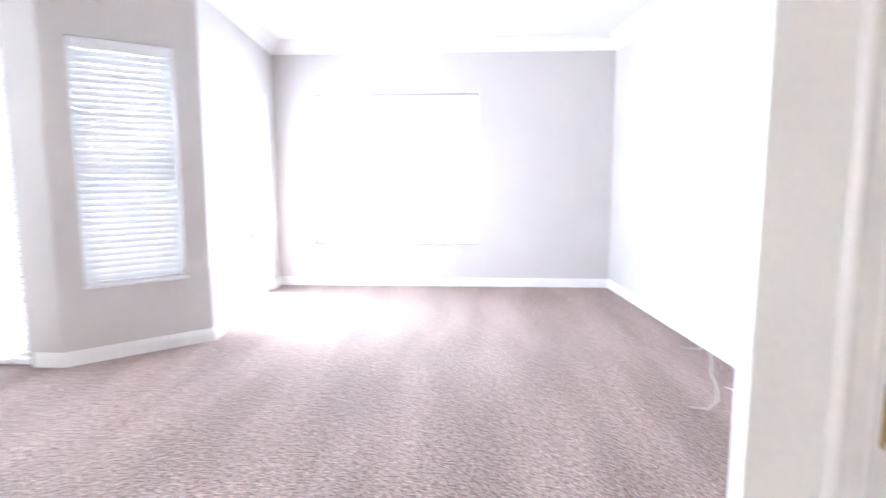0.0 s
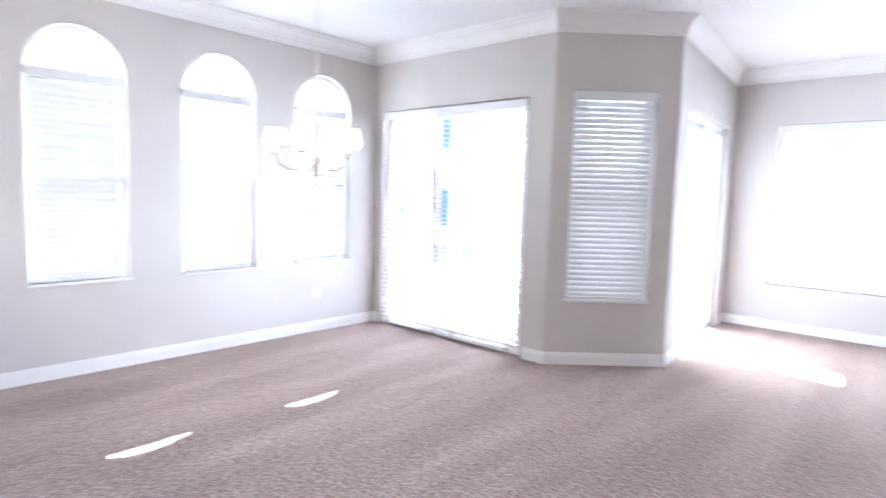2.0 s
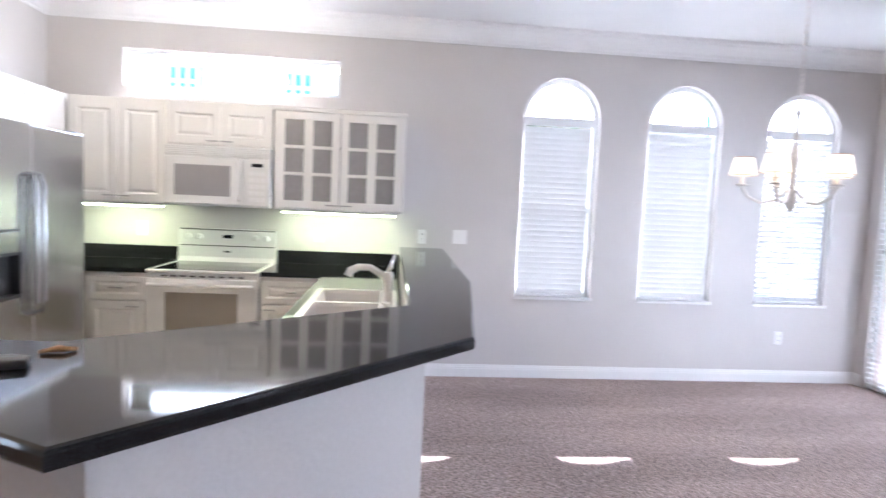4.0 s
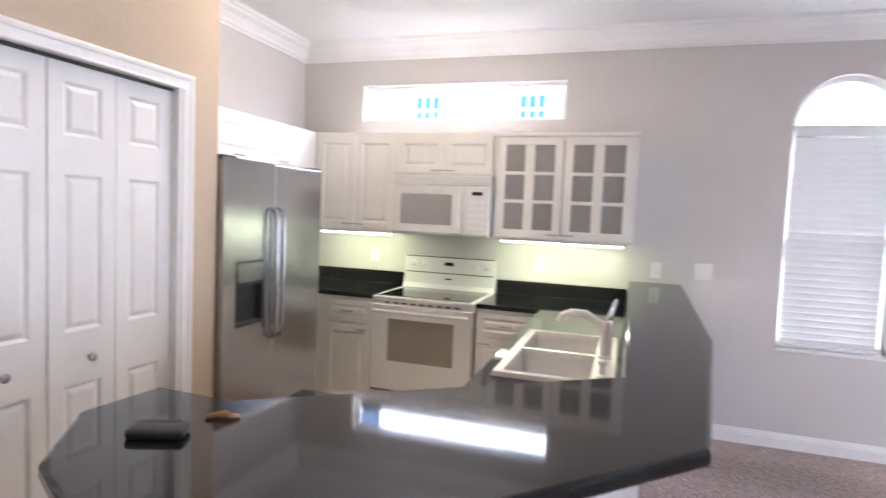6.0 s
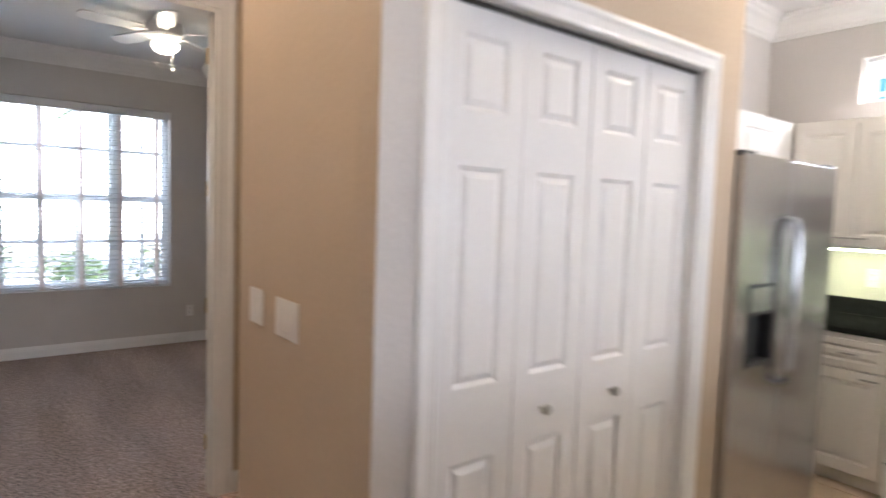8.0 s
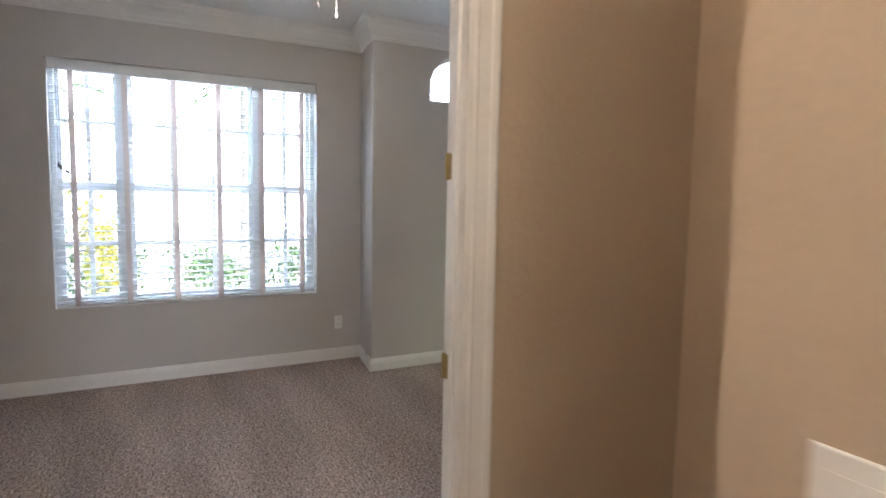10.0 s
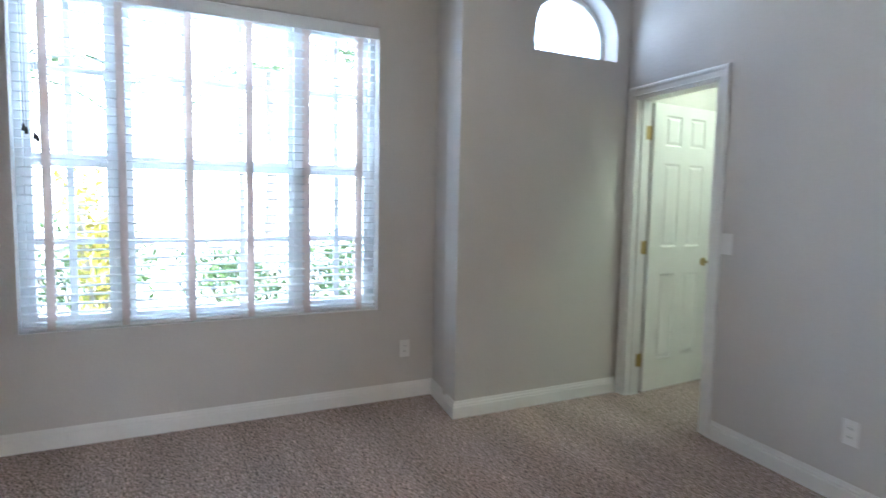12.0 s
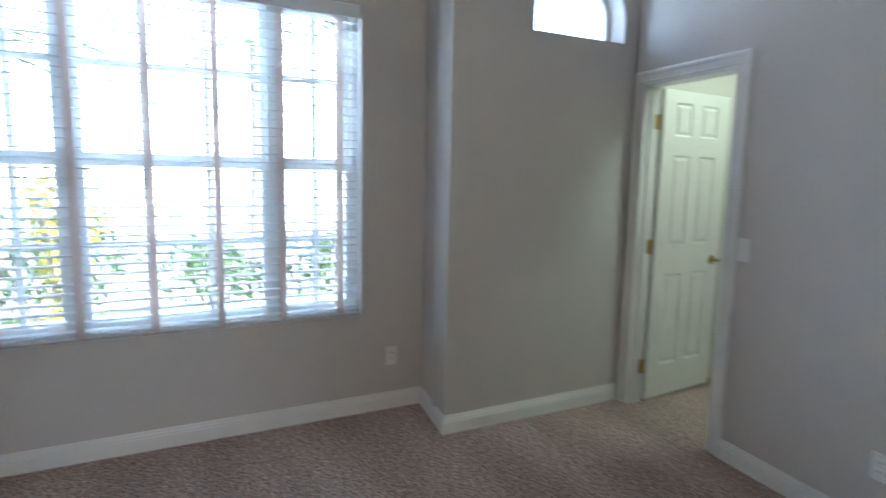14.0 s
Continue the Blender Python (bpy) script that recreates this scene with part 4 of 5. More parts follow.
def bowl(x0, x1, y0, y1, deep):
    q = 0.028
    top = [bm.verts.new(v) for v in ((x0, y0, zr), (x1, y0, zr), (x1, y1, zr), (x0, y1, zr))]
    mid = [bm.verts.new(v) for v in ((x0 + 0.006, y0 + 0.006, zr - 0.02), (x1 - 0.006, y0 + 0.006, zr - 0.02), (x1 - 0.006, y1 - 0.006, zr - 0.02), (x0 + 0.006, y1 - 0.006, zr - 0.02))]
    low = [bm.verts.new(v) for v in ((x0 + q, y0 + q, zr - deep + 0.03), (x1 - q, y0 + q, zr - deep + 0.03), (x1 - q, y1 - q, zr - deep + 0.03), (x0 + q, y1 - q, zr - deep + 0.03))]
    bot = [bm.verts.new(v) for v in ((x0 + 0.07, y0 + 0.07, zr - deep), (x1 - 0.07, y0 + 0.07, zr - deep), (x1 - 0.07, y1 - 0.07, zr - deep), (x0 + 0.07, y1 - 0.07, zr - deep))]
    for a, b in ((top, mid), (mid, low), (low, bot)):
        for k in range(4):
            bm.faces.new((a[k], b[k], b[(k + 1) % 4], a[(k + 1) % 4]))
    bm.faces.new(bot)
    return top


RB = 0.036
bx = ((SX0 + RB, xm - 0.014), (xm + 0.014, SX1 - RB))
by = (SY0 + RB, SY1 - 0.085)
for a, b in bx:
    bowl(a, b, by[0], by[1], 0.19)
xs, ys = [SX0, bx[0][0], bx[0][1], bx[1][0], bx[1][1], SX1], [SY0, by[0], by[1], SY1]
for i in range(5):
    for j in range(3):
        if j == 1 and i in (1, 3):
            continue
        v = [bm.verts.new(p) for p in ((xs[i], ys[j], zr), (xs[i + 1], ys[j], zr), (xs[i + 1], ys[j + 1], zr), (xs[i], ys[j + 1], zr))]
        bm.faces.new(v)
bmesh.ops.remove_doubles(bm, verts=bm.verts[:], dist=0.0005)
rim = [e for e in bm.edges if e.is_boundary]
ext = bmesh.ops.extrude_edge_only(bm, edges=rim)
for v in [g for g in ext["geom"] if isinstance(g, bmesh.types.BMVert)]:
    v.co.z = CT - 0.002
    v.co.x += 0.006 * (1 if v.co.x > xm else -1)
    v.co.y += 0.006 * (1 if v.co.y > (SY0 + SY1) / 2 else -1)
bmesh.ops.recalc_face_normals(bm, faces=bm.faces[:])
part("bowl", bm, PORCELAIN, sk)
for a, b in bx:
    bm = bmesh.new()
    lathe(bm, [(0.018, 0.0), (0.040, 0.001), (0.042, 0.004), (0.036, 0.005), (0.02, 0.002)], 20, pose((a + b) / 2, (by[0] + by[1]) / 2, zr - 0.19))
    part("drain", bm, CHROME, sk, "chrome drain", True)

fy, fx = SY1 - 0.045, xm + 0.03
fc = thing("faucet", "white kitchen faucet with chrome lever", "faucet", pose(fx, fy, zr))
bm = bmesh.new()
lathe(bm, [(0.030, 0), (0.030, 0.008), (0.024, 0.014), (0.023, 0.12), (0.026, 0.15), (0.022, 0.165)], 18)
tube(bm, [(0, 0, 0.11), (0, -0.03, 0.15), (-0.005, -0.09, 0.185), (-0.01, -0.15, 0.185), (-0.012, -0.19, 0.165), (-0.012, -0.20, 0.14)], [0.018, 0.018, 0.017, 0.018, 0.021, 0.021], 12)
part("spout", bm, PORCELAIN, fc, "", True)
bm = bmesh.new()
tube(bm, [(0, 0, 0.163), (0.0, 0.012, 0.19), (-0.03, 0.02, 0.215), (-0.085, 0.03, 0.245)], [0.014, 0.012, 0.009, 0.007], 8)
part("lever", bm, CHROME, fc, "chrome lever", True)
sd = thing("soap_dispenser", "small white soap dispenser beside a sink", "soap dispenser", pose(SX1 - 0.10, fy, zr))
bm = bmesh.new()
lathe(bm, [(0.020, 0), (0.020, 0.006), (0.012, 0.012), (0.011, 0.045), (0.017, 0.05), (0.016, 0.062), (0.004, 0.066)], 14)
part("pump", bm, PORCELAIN, sd, "", True)

# range
rg = thing("range", "white electric range with black glass cooktop", "range", west(-2.152, 0, -3.955))
RW, RD = 0.760, 0.655
bm = bmesh.new()
box(bm, 0, RW, 0.0, RD, 0.03, 0.895, 0.004)
part("body", bm, APPL, rg)
bm = bmesh.new()
box(bm, 0, RW, -0.012, RD - 0.07, 0.896, 0.918, 0.007, 2)
part("cooktop_frame", bm, APPL, rg)
bm = bmesh.new()
box(bm, 0.035, RW - 0.035, 0.03, RD - 0.10, 0.9185, 0.9215)
ck = part("cooktop", bm, BLACKGLASS, rg, "black ceramic glass cooktop")
bm = bmesh.new()
prism(bm, [(RD - 0.075, 0.919), (RD - 0.06, 0.955), (RD - 0.04, 1.175), (RD - 0.004, 1.18), (RD - 0.004, 0.919)], 0, RW, Matrix(((0, 0, 1, 0), (1, 0, 0, 0), (0, 1, 0, 0), (0, 0, 0, 1))))
bp = part("control_panel", bm, APPL, rg)
slope = lambda z: RD - 0.06 + (z - 0.955) / 0.22 * 0.02 - 0.002
for x, z, w, hh in ((RW / 2, 1.12, 0.075, 0.028), (RW / 2, 1.0, 0.05, 0.012)):
    bm = bmesh.new()
    box(bm, x - w / 2, x + w / 2, slope(z) - 0.004, slope(z) + 0.004, z - hh / 2, z + hh / 2, 0.002)
    part("display", bm, BLACKGLASS, bp, "dark display")
for z in (1.045, 1.172):
    bm = bmesh.new()
    box(bm, 0.012, RW - 0.012, slope(z) - 0.0015, slope(z) + 0.004, z - 0.0035, z + 0.0035)
    part("groove", bm, SLOT, bp, "dark groove")
for x in (0.075, 0.16, 0.60, 0.685):
    bm = bmesh.new()
    lathe(bm, [(0.024, 0), (0.023, 0.012), (0.018, 0.018), (0.006, 0.019)], 16, pose(x, slope(1.115), 1.115, 85))
    box(bm, x - 0.004, x + 0.004, slope(1.115) - 0.026, slope(1.115) - 0.012, 1.096, 1.134, 0.002)
    part("knob", bm, APPL, bp, "", True)
bm = bmesh.new()
box(bm, 0.004, RW - 0.004, -0.026, -0.001, 0.245, 0.862, 0.006, 2)
od = part("oven_door", bm, APPL, rg)
bm = bmesh.new()
box(bm, 0.135, RW - 0.135, -0.0285, -0.0255, 0.46, 0.765, 0.002)
part("oven_window", bm, OVENGLASS, od, "tinted beige oven window")
bm = bmesh.new()
for x in (0.06, RW - 0.06):
    rod(bm, (x, -0.02, 0.815), (x, -0.062, 0.82), 0.010, 10)
tube(bm, [(0.03, -0.062, 0.82), (0.06, -0.066, 0.82), (RW / 2, -0.072, 0.82), (RW - 0.06, -0.066, 0.82), (RW - 0.03, -0.062, 0.82)], 0.013, 10)
part("handle", bm, APPL, od, "", True)
bm = bmesh.new()
for k in range(9):
    box(bm, 0.10 + k * 0.065, 0.14 + k * 0.065, -0.0135, -0.006, 0.872, 0.882)
part("vent_slot", bm, SLOT, rg, "dark vent slots")
bm = bmesh.new()
box(bm, 0.004, RW - 0.004, -0.022, -0.001, 0.06, 0.232, 0.006, 2)
part("storage_drawer", bm, APPL, rg)
# solid dark strip whose colour holds the shade of the drawer gap
bm = bmesh.new()
box(bm, 0.006, RW - 0.006, -0.016, -0.0012, 0.2335, 0.2435)
part("drawer_gap_strip", bm, SLOT, rg, "dark strip for the shaded gap over the drawer")

# microwave
mw_ = thing("microwave", "white over-range microwave oven with vent grille", "microwave", west(-2.14, ZB + 0.0, -4.235))
MW, MH, MD = 0.758, 0.443, 0.375
bm = bmesh.new()
box(bm, 0, MW, 0, MD, 0, MH, 0.005, 2)
part("body", bm, APPL, mw_)
bm = bmesh.new()
box(bm, 0.003, 0.565, -0.022, -0.001, 0.012, 0.360, 0.008, 2)
md_ = part("door", bm, APPL, mw_)
bm = bmesh.new()
box(bm, 0.075, 0.475, -0.024, -0.0215, 0.075, 0.30, 0.003)
part("door_window", bm, mat("microwave_window", (0.36, 0.34, 0.34), 0.25, vary=0.05, grain=0.12, grain_scale=900), md_, "grey meshed window")
bm = bmesh.new()
tube(bm, [(0.535, -0.02, 0.05), (0.538, -0.05, 0.075), (0.538, -0.055, 0.18), (0.538, -0.05, 0.30), (0.535, -0.02, 0.33)], 0.011, 8)
part("handle", bm, APPL, md_, "", True)
bm = bmesh.new()
box(bm, 0.569, MW - 0.003, -0.020, -0.001, 0.012, 0.360, 0.006, 2)
cp = part("control_panel", bm, APPL, mw_)
bm = bmesh.new()
box(bm, 0.625, 0.705, -0.0225, -0.0195, 0.300, 0.326, 0.001)
part("display", bm, BLACKGLASS, cp, "black clock display")
bm = bmesh.new()
for i in range(3):
    for j in range(5):
        box(bm, 0.607 + i * 0.042, 0.640 + i * 0.042, -0.0212, -0.0195, 0.045 + j * 0.048, 0.075 + j * 0.048, 0.001)
part("buttons", bm, PLATE, cp)
bm = bmesh.new()
for k in range(5):
    box(bm, 0.005, MW - 0.005, -0.012 + 0.0015 * k, 0.0, 0.372 + k * 0.0135, 0.381 + k * 0.0135, 0.002)
part("vent_grille", bm, APPL, mw_)

# refrigerator
FX0, FW, FH = -2.505, 0.938, 1.765
fr = thing("refrigerator", "stainless steel side-by-side refrigerator with dispenser", "refrigerator", pose(FX0, -2.30, 0, 0, 0, 180))
bm = bmesh.new()
box(bm, 0.002, FW - 0.002, 0.065, 0.84, 0.02, FH - 0.015, 0.006, 2)
part("body", bm, GREYSIDE, fr, "dark grey enamel body")
bm = bmesh.new()
box(bm, 0.02, FW - 0.02, 0.055, 0.075, 0.02, 0.10)
part("kick_grille", bm, DARKSTEEL, fr)
DS0, DS1, DZ0, DZ1 = 0.105, 0.335, 0.90, 1.245
fdoors = []
for x0, x1 in ((0.003, 0.425), (0.431, FW - 0.003)):
    bm = bmesh.new()
    if x0 < 0.1:
        box(bm, x0, DS0, 0, 0.062, 0.105, FH, 0.0)
        box(bm, DS1, x1, 0, 0.062, 0.105, FH, 0.0)
        box(bm, DS0, DS1, 0, 0.062, 0.105, DZ0)
        box(bm, DS0, DS1, 0, 0.062, DZ1, FH)
    else:
        box(bm, x0, x1, 0, 0.062, 0.105, FH, 0.009, 3)
    fdoors.append(part("door", bm, STEEL, fr, "brushed stainless steel door"))
bm = bmesh.new()
box(bm, DS0, DS1, 0.045, 0.06, DZ0, DZ1)
box(bm, DS0, DS1, -0.004, 0.045, DZ1 - 0.13, DZ1, 0.003)
box(bm, DS0, DS0 + 0.012, -0.003, 0.045, DZ0, DZ1 - 0.13)
box(bm, DS1 - 0.012, DS1, -0.003, 0.045, DZ0, DZ1 - 0.13)
box(bm, DS0 + 0.012, DS1 - 0.012, -0.006, 0.045, DZ0, DZ0 + 0.018, 0.002)
dsp = part("dispenser", bm, DARKSTEEL, fdoors[0], "dark water and ice dispenser")
bm = bmesh.new()
box(bm, DS0 + 0.01, DS1 - 0.01, -0.006, -0.0035, DZ1 - 0.115, DZ1 - 0.015, 0.001)
part("dispenser_panel", bm, STEEL, fdoors[0], "steel control panel")
for x, d in ((0.398, 0), (0.457, 1)):
    bm = bmesh.new()
    tube(bm, [(x, 0.0, 0.80), (x, -0.032, 0.81), (x, -0.042, 0.86), (x, -0.045, 1.15), (x, -0.042, 1.46), (x, -0.032, 1.51), (x, 0.0, 1.52)], 0.011, 10)
    part("handle", bm, STEEL, fdoors[d], "curved steel handle", True)
for x0 in (0.0, FW - 0.11):
    bm = bmesh.new()
    box(bm, x0, x0 + 0.11, 0.01, 0.09, FH - 0.012, FH + 0.012, 0.004)
    part("hinge_cover", bm, DARKSTEEL, fr)

# fluorescent strips under the wall cabinets
for y0, L in ((-2.80, 0.62), (-1.32, 0.88)):
    st = thing("cabinet_light", "thin greenish-white fluorescent strip under a cabinet", "light", west(y0, ZB - 0.024, -4.318), "cabinet strips")
    bm = bmesh.new()
    box(bm, 0, L, 0.0, 0.045, 0.006, 0.023, 0.003)
    part("housing", bm, PLATE, st)
    bm = bmesh.new()
    box(bm, 0.012, L - 0.012, 0.004, 0.040, -0.004, 0.0055, 0.003)
    part("tube", bm, LED, st, "glowing tube")
    area_lamp("cabinet_strip_lamp", (-4.345, y0 + L / 2, ZB - 0.034), (-4.40, y0 + L / 2, 0.5), L * 0.92, 0.03, 0.46, (0.93, 1.0, 0.50))

# kitchen floor tiles
bm = bmesh.new()
box(bm, XW + 0.001, -1.10, -2.33, -0.33, 0.0005, 0.004)
box(bm, XW + 0.001, -2.51, -ytop + 0.001, -2.33, 0.0005, 0.004)
kf = structure("floor_kitchen", bm, GROUT, "tan ceramic tile floor with dark grout", "tile floor")
bm = bmesh.new()
box(bm, -0.162, 0.162, -0.162, 0.162, 0, 0.007, 0.003)
tm = to_mesh("tile", bm, TILE)
for i in range(10):
    for j in range(8):
        x, y = -4.44 + i * 0.333, -2.98 + j * 0.333
        if x > -1.2 or (y < -2.18 and x > -2.68):
            continue
        piece("tile", tm, kf, pose(x, y, 0.0035))

# ---------------------------------------------------------------- switches and outlets


def plate(m, kind, label, group=""):
    """Wall plate on the plane y = 0, facing -y."""
    wide = {"outlet": 0.072, "switch": 0.072, "double": 0.118, "triple": 0.165}[kind]
    ob = thing("wall_outlet" if kind == "outlet" else "light_switch", label, "outlet" if kind == "outlet" else "light switch", m, group)
    bm = bmesh.new()
    box(bm, -wide / 2, wide / 2, -0.006, -0.0008, -0.058, 0.058, 0.003, 2)
    part("plate", bm, PLATE, ob)
    if kind == "outlet":
        for z in (-0.02, 0.02):
            bm = bmesh.new()
            box(bm, -0.017, 0.017, -0.0085, -0.0055, z - 0.014, z + 0.014, 0.002)
            sock = part("socket", bm, PLATE, ob)
            for x in (-0.006, 0.006):
                bm = bmesh.new()
                box(bm, x - 0.0012, x + 0.0012, -0.0092, -0.0082, z - 0.004, z + 0.006)
                part("slot", bm, SLOT, sock)
    else:
        n = {"switch": 1, "double": 2, "triple": 3}[kind]
        for i in range(n):
            x = (i - (n - 1) / 2) * 0.046
            bm = bmesh.new()
            prism(bm, [(-0.010, -0.033), (-0.0055, -0.033), (-0.0055, 0.033), (-0.0075, 0.033)], x - 0.017, x + 0.017, Matrix(((0, 0, 1, 0), (1, 0, 0, 0), (0, 1, 0, 0), (0, 0, 0, 1))))
            part("rocker", bm, PLATE, ob)
    return ob


hallw = lambda y, z: pose(-0.89, y, z, 0, 0, 90)
plate(hallw(-3.068, 1.175), "double", "white double rocker switch on a tan wall", "hall switches")
plate(hallw(-2.82, 1.172), "triple", "white triple rocker switch on a tan wall", "hall switches")
ww = lambda y, z: pose(XW, y, z, 0, 0, 90)
plate(ww(0.10, 1.19), "double", "white light switch beside the breakfast bar")
plate(ww(3.0, 0.40), "outlet", "white wall outlet under an arched window")
plate(ww(-2.45, 1.16), "outlet", "white outlet above a black granite upstand", "kitchen outlets")
plate(ww(-1.06, 1.16), "outlet", "white outlet above a black granite upstand", "kitchen outlets")
plate(ww(-0.22, 1.18), "outlet", "white outlet above the breakfast bar", "kitchen outlets")
plate(pose(-2.47, -0.3965, 1.0), "outlet", "white outlet on the half wall behind a sink", "kitchen outlets")
plate(pose(-1.843, -7.736, 0.337, 0, 0, 180), "outlet", "white outlet below a bedroom window")
plate(pose(-3.1856, -6.364, 1.12, 0, 0, BWA), "switch", "white rocker switch beside a bathroom door")
plate(pose(-3.1125, -5.630, 0.335, 0, 0, BWA), "outlet", "white outlet on a beige bedroom wall")
plate(pose(2.3387, 4.25, 1.24, 0, 0, -85.28), "switch", "small white wall plate on a bright wall")
plate(pose(2.3367, 4.275, 0.30, 0, 0, -85.28), "outlet", "small white outlet on a bright wall")

# ---------------------------------------------------------------- lamps and small things


def chandelier(at):
    ob = thing("chandelier", "cream five-arm chandelier with lit fabric shades", "chandelier", pose(*at))
    bm = bmesh.new()
    lathe(bm, [(0.012, -0.22), (0.022, -0.20), (0.034, -0.16), (0.022, -0.11), (0.016, -0.08), (0.016, 0.02), (0.027, 0.06), (0.021, 0.11), (0.012, 0.15), (0.012, 0.30), (0.02, 0.31), (0.008, 0.34)], 20)
    part("column", bm, CREAM, ob, "turned cream column", True)
    drop = H - at[2]
    bm = bmesh.new()
    for k in range(int((drop - 0.36) / 0.032)):
        z = 0.345 + k * 0.032
        ring = [(0.011 * math.cos(a) * (k % 2), 0.011 * math.cos(a) * (1 - k % 2), z + 0.019 * math.sin(a)) for a in [2 * math.pi * i / 8 for i in range(9)]]
        tube(bm, ring, 0.0028, 5)
    part("chain", bm, CREAM, ob, "cream link chain")
    bm = bmesh.new()
    lathe(bm, [(0.006, drop - 0.05), (0.03, drop - 0.035), (0.062, drop - 0.012), (0.064, drop - 0.001)], 20)
    part("canopy", bm, CREAM, ob, "", True)
    for k in range(5):
        a = radians(72 * k + 17)
        c, s = math.cos(a), math.sin(a)
        R = 0.245
        bm = bmesh.new()
        tube(bm, [(c * r, s * r, z) for r, z in ((0.02, -0.10), (0.09, -0.165), (0.15, -0.175), (0.215, -0.14), (R, -0.085))], 0.008, 8)
        lathe(bm, [(0.004, 0), (0.034, 0.006), (0.036, 0.012), (0.013, 0.016), (0.011, 0.075)], 14, pose(c * R, s * R, -0.085))
        arm = part("arm", bm, CREAM, ob, "curved cream arm", True)
        bm = bmesh.new()
        n = 20
        for r0, r1, z0, z1 in ((0.072, 0.050, -0.022, 0.078),):
            lo = [bm.verts.new((c * R + r0 * math.cos(2 * math.pi * i / n), s * R + r0 * math.sin(2 * math.pi * i / n), z0)) for i in range(n)]
            hi = [bm.verts.new((c * R + r1 * math.cos(2 * math.pi * i / n), s * R + r1 * math.sin(2 * math.pi * i / n), z1)) for i in range(n)]
            lo2 = [bm.verts.new((c * R + (r0 - 0.003) * math.cos(2 * math.pi * i / n), s * R + (r0 - 0.003) * math.sin(2 * math.pi * i / n), z0)) for i in range(n)]
            hi2 = [bm.verts.new((c * R + (r1 - 0.003) * math.cos(2 * math.pi * i / n), s * R + (r1 - 0.003) * math.sin(2 * math.pi * i / n), z1)) for i in range(n)]
            for i in range(n):
                j = (i + 1) % n
                for q in ((lo[i], lo[j], hi[j], hi[i]), (lo2[j], lo2[i], hi2[i], hi2[j]), (lo2[i], lo2[j], lo[j], lo[i]), (hi[i], hi[j], hi2[j], hi2[i])):
                    bm.faces.new(q)
        sh = part("shade", bm, SHADE, arm, "glowing cream fabric shade", True)
        bm = bmesh.new()
        for z, r in ((-0.022, 0.0725), (0.078, 0.0505)):
            bm = bmesh.new()
            tube(bm, [(c * R + r * math.cos(2 * math.pi * i / 16), s * R + r * math.sin(2 * math.pi * i / 16), z) for i in range(17)], 0.0022, 5)
            part("shade_trim", bm, BROWN, sh, "dark shade trim")
    return ob


chandelier((-2.81, 1.70, 1.72))


def ceiling_fan(at):
    """Low-profile fan; at is the globe's centre."""
    ob = thing("ceiling_fan", "white five-blade ceiling fan with lit globe", "ceiling fan", pose(at[0], at[1], HB))
    bm = bmesh.new()
    lathe(bm, [(0.03, -0.155), (0.105, -0.15), (0.125, -0.13), (0.13, -0.08), (0.12, -0.045), (0.085, -0.03), (0.085, -0.001)], 28)
    part("motor_housing", bm, FANWHITE, ob, "", True)
    for k in range(5):
        a = 72 * k + 8
        bm = bmesh.new()
        prof = [(0.16, 0.045), (0.20, 0.058), (0.42, 0.066), (0.54, 0.064), (0.575, 0.045), (0.585, 0.0)]
        pts = prof + [(x, -y) for x, y in prof[-2::-1]]
        prism(bm, pts, -0.004, 0.004)
        bmesh.ops.rotate(bm, verts=bm.verts[:], matrix=Matrix.Rotation(radians(11), 3, "X"))
        bl = part("blade", bm, FANWHITE, ob, "white fan blade")
        bl.matrix_basis = pose(0, 0, -0.105, 0, 0, a)
        bm = bmesh.new()
        box(bm, 0.10, 0.22, -0.018, 0.018, -0.010, -0.004, 0.002)
        part("blade_iron", bm, FANWHITE, bl)
    bm = bmesh.new()
    lathe(bm, [(0.05, -0.185), (0.07, -0.18), (0.07, -0.156), (0.04, -0.15)], 20)
    part("switch_housing", bm, FANWHITE, ob, "", True)
    bm = bmesh.new()
    lathe(bm, [(0.01, -0.262), (0.045, -0.256), (0.078, -0.236), (0.095, -0.205), (0.092, -0.188), (0.075, -0.183)], 24)
    part("globe", bm, GLOBE, ob, "glowing opal glass globe", True)
    for dx, dy, L in ((0.075, 0.04, 0.36), (-0.06, -0.05, 0.37)):
        bm = bmesh.new()
        rod(bm, (dx, dy, -0.18), (dx, dy, -L + 0.02), 0.0014, 5)
        lathe(bm, [(0.003, -L - 0.012), (0.009, -L - 0.006), (0.010, -L + 0.006), (0.003, -L + 0.02)], 10, pose(dx, dy, 0))
        part("pull_chain", bm, FANWHITE, ob, "pull chain with a white bob")
    return ob


ceiling_fan((-1.250, -6.07, 2.69))
point_lamp("fan_bulb", (-1.250, -6.07, HB - 0.30), 0.5, (1.0, 0.86, 0.66), 0.08)

# bathroom ceiling light
bl_ = thing("bathroom_light", "round lit opal ceiling light in a bathroom", "light", pose(-3.82, -6.3, HB))
bm = bmesh.new()
lathe(bm, [(0.02, -0.09), (0.09, -0.085), (0.14, -0.06), (0.15, -0.02), (0.15, -0.001)], 24)
part("globe", bm, OPALCOOL, bl_, "glowing opal glass", True)
point_lamp("bathroom_bulb", (-3.82, -6.3, HB - 0.2), 1.25, (0.88, 1.0, 0.68), 0.1)

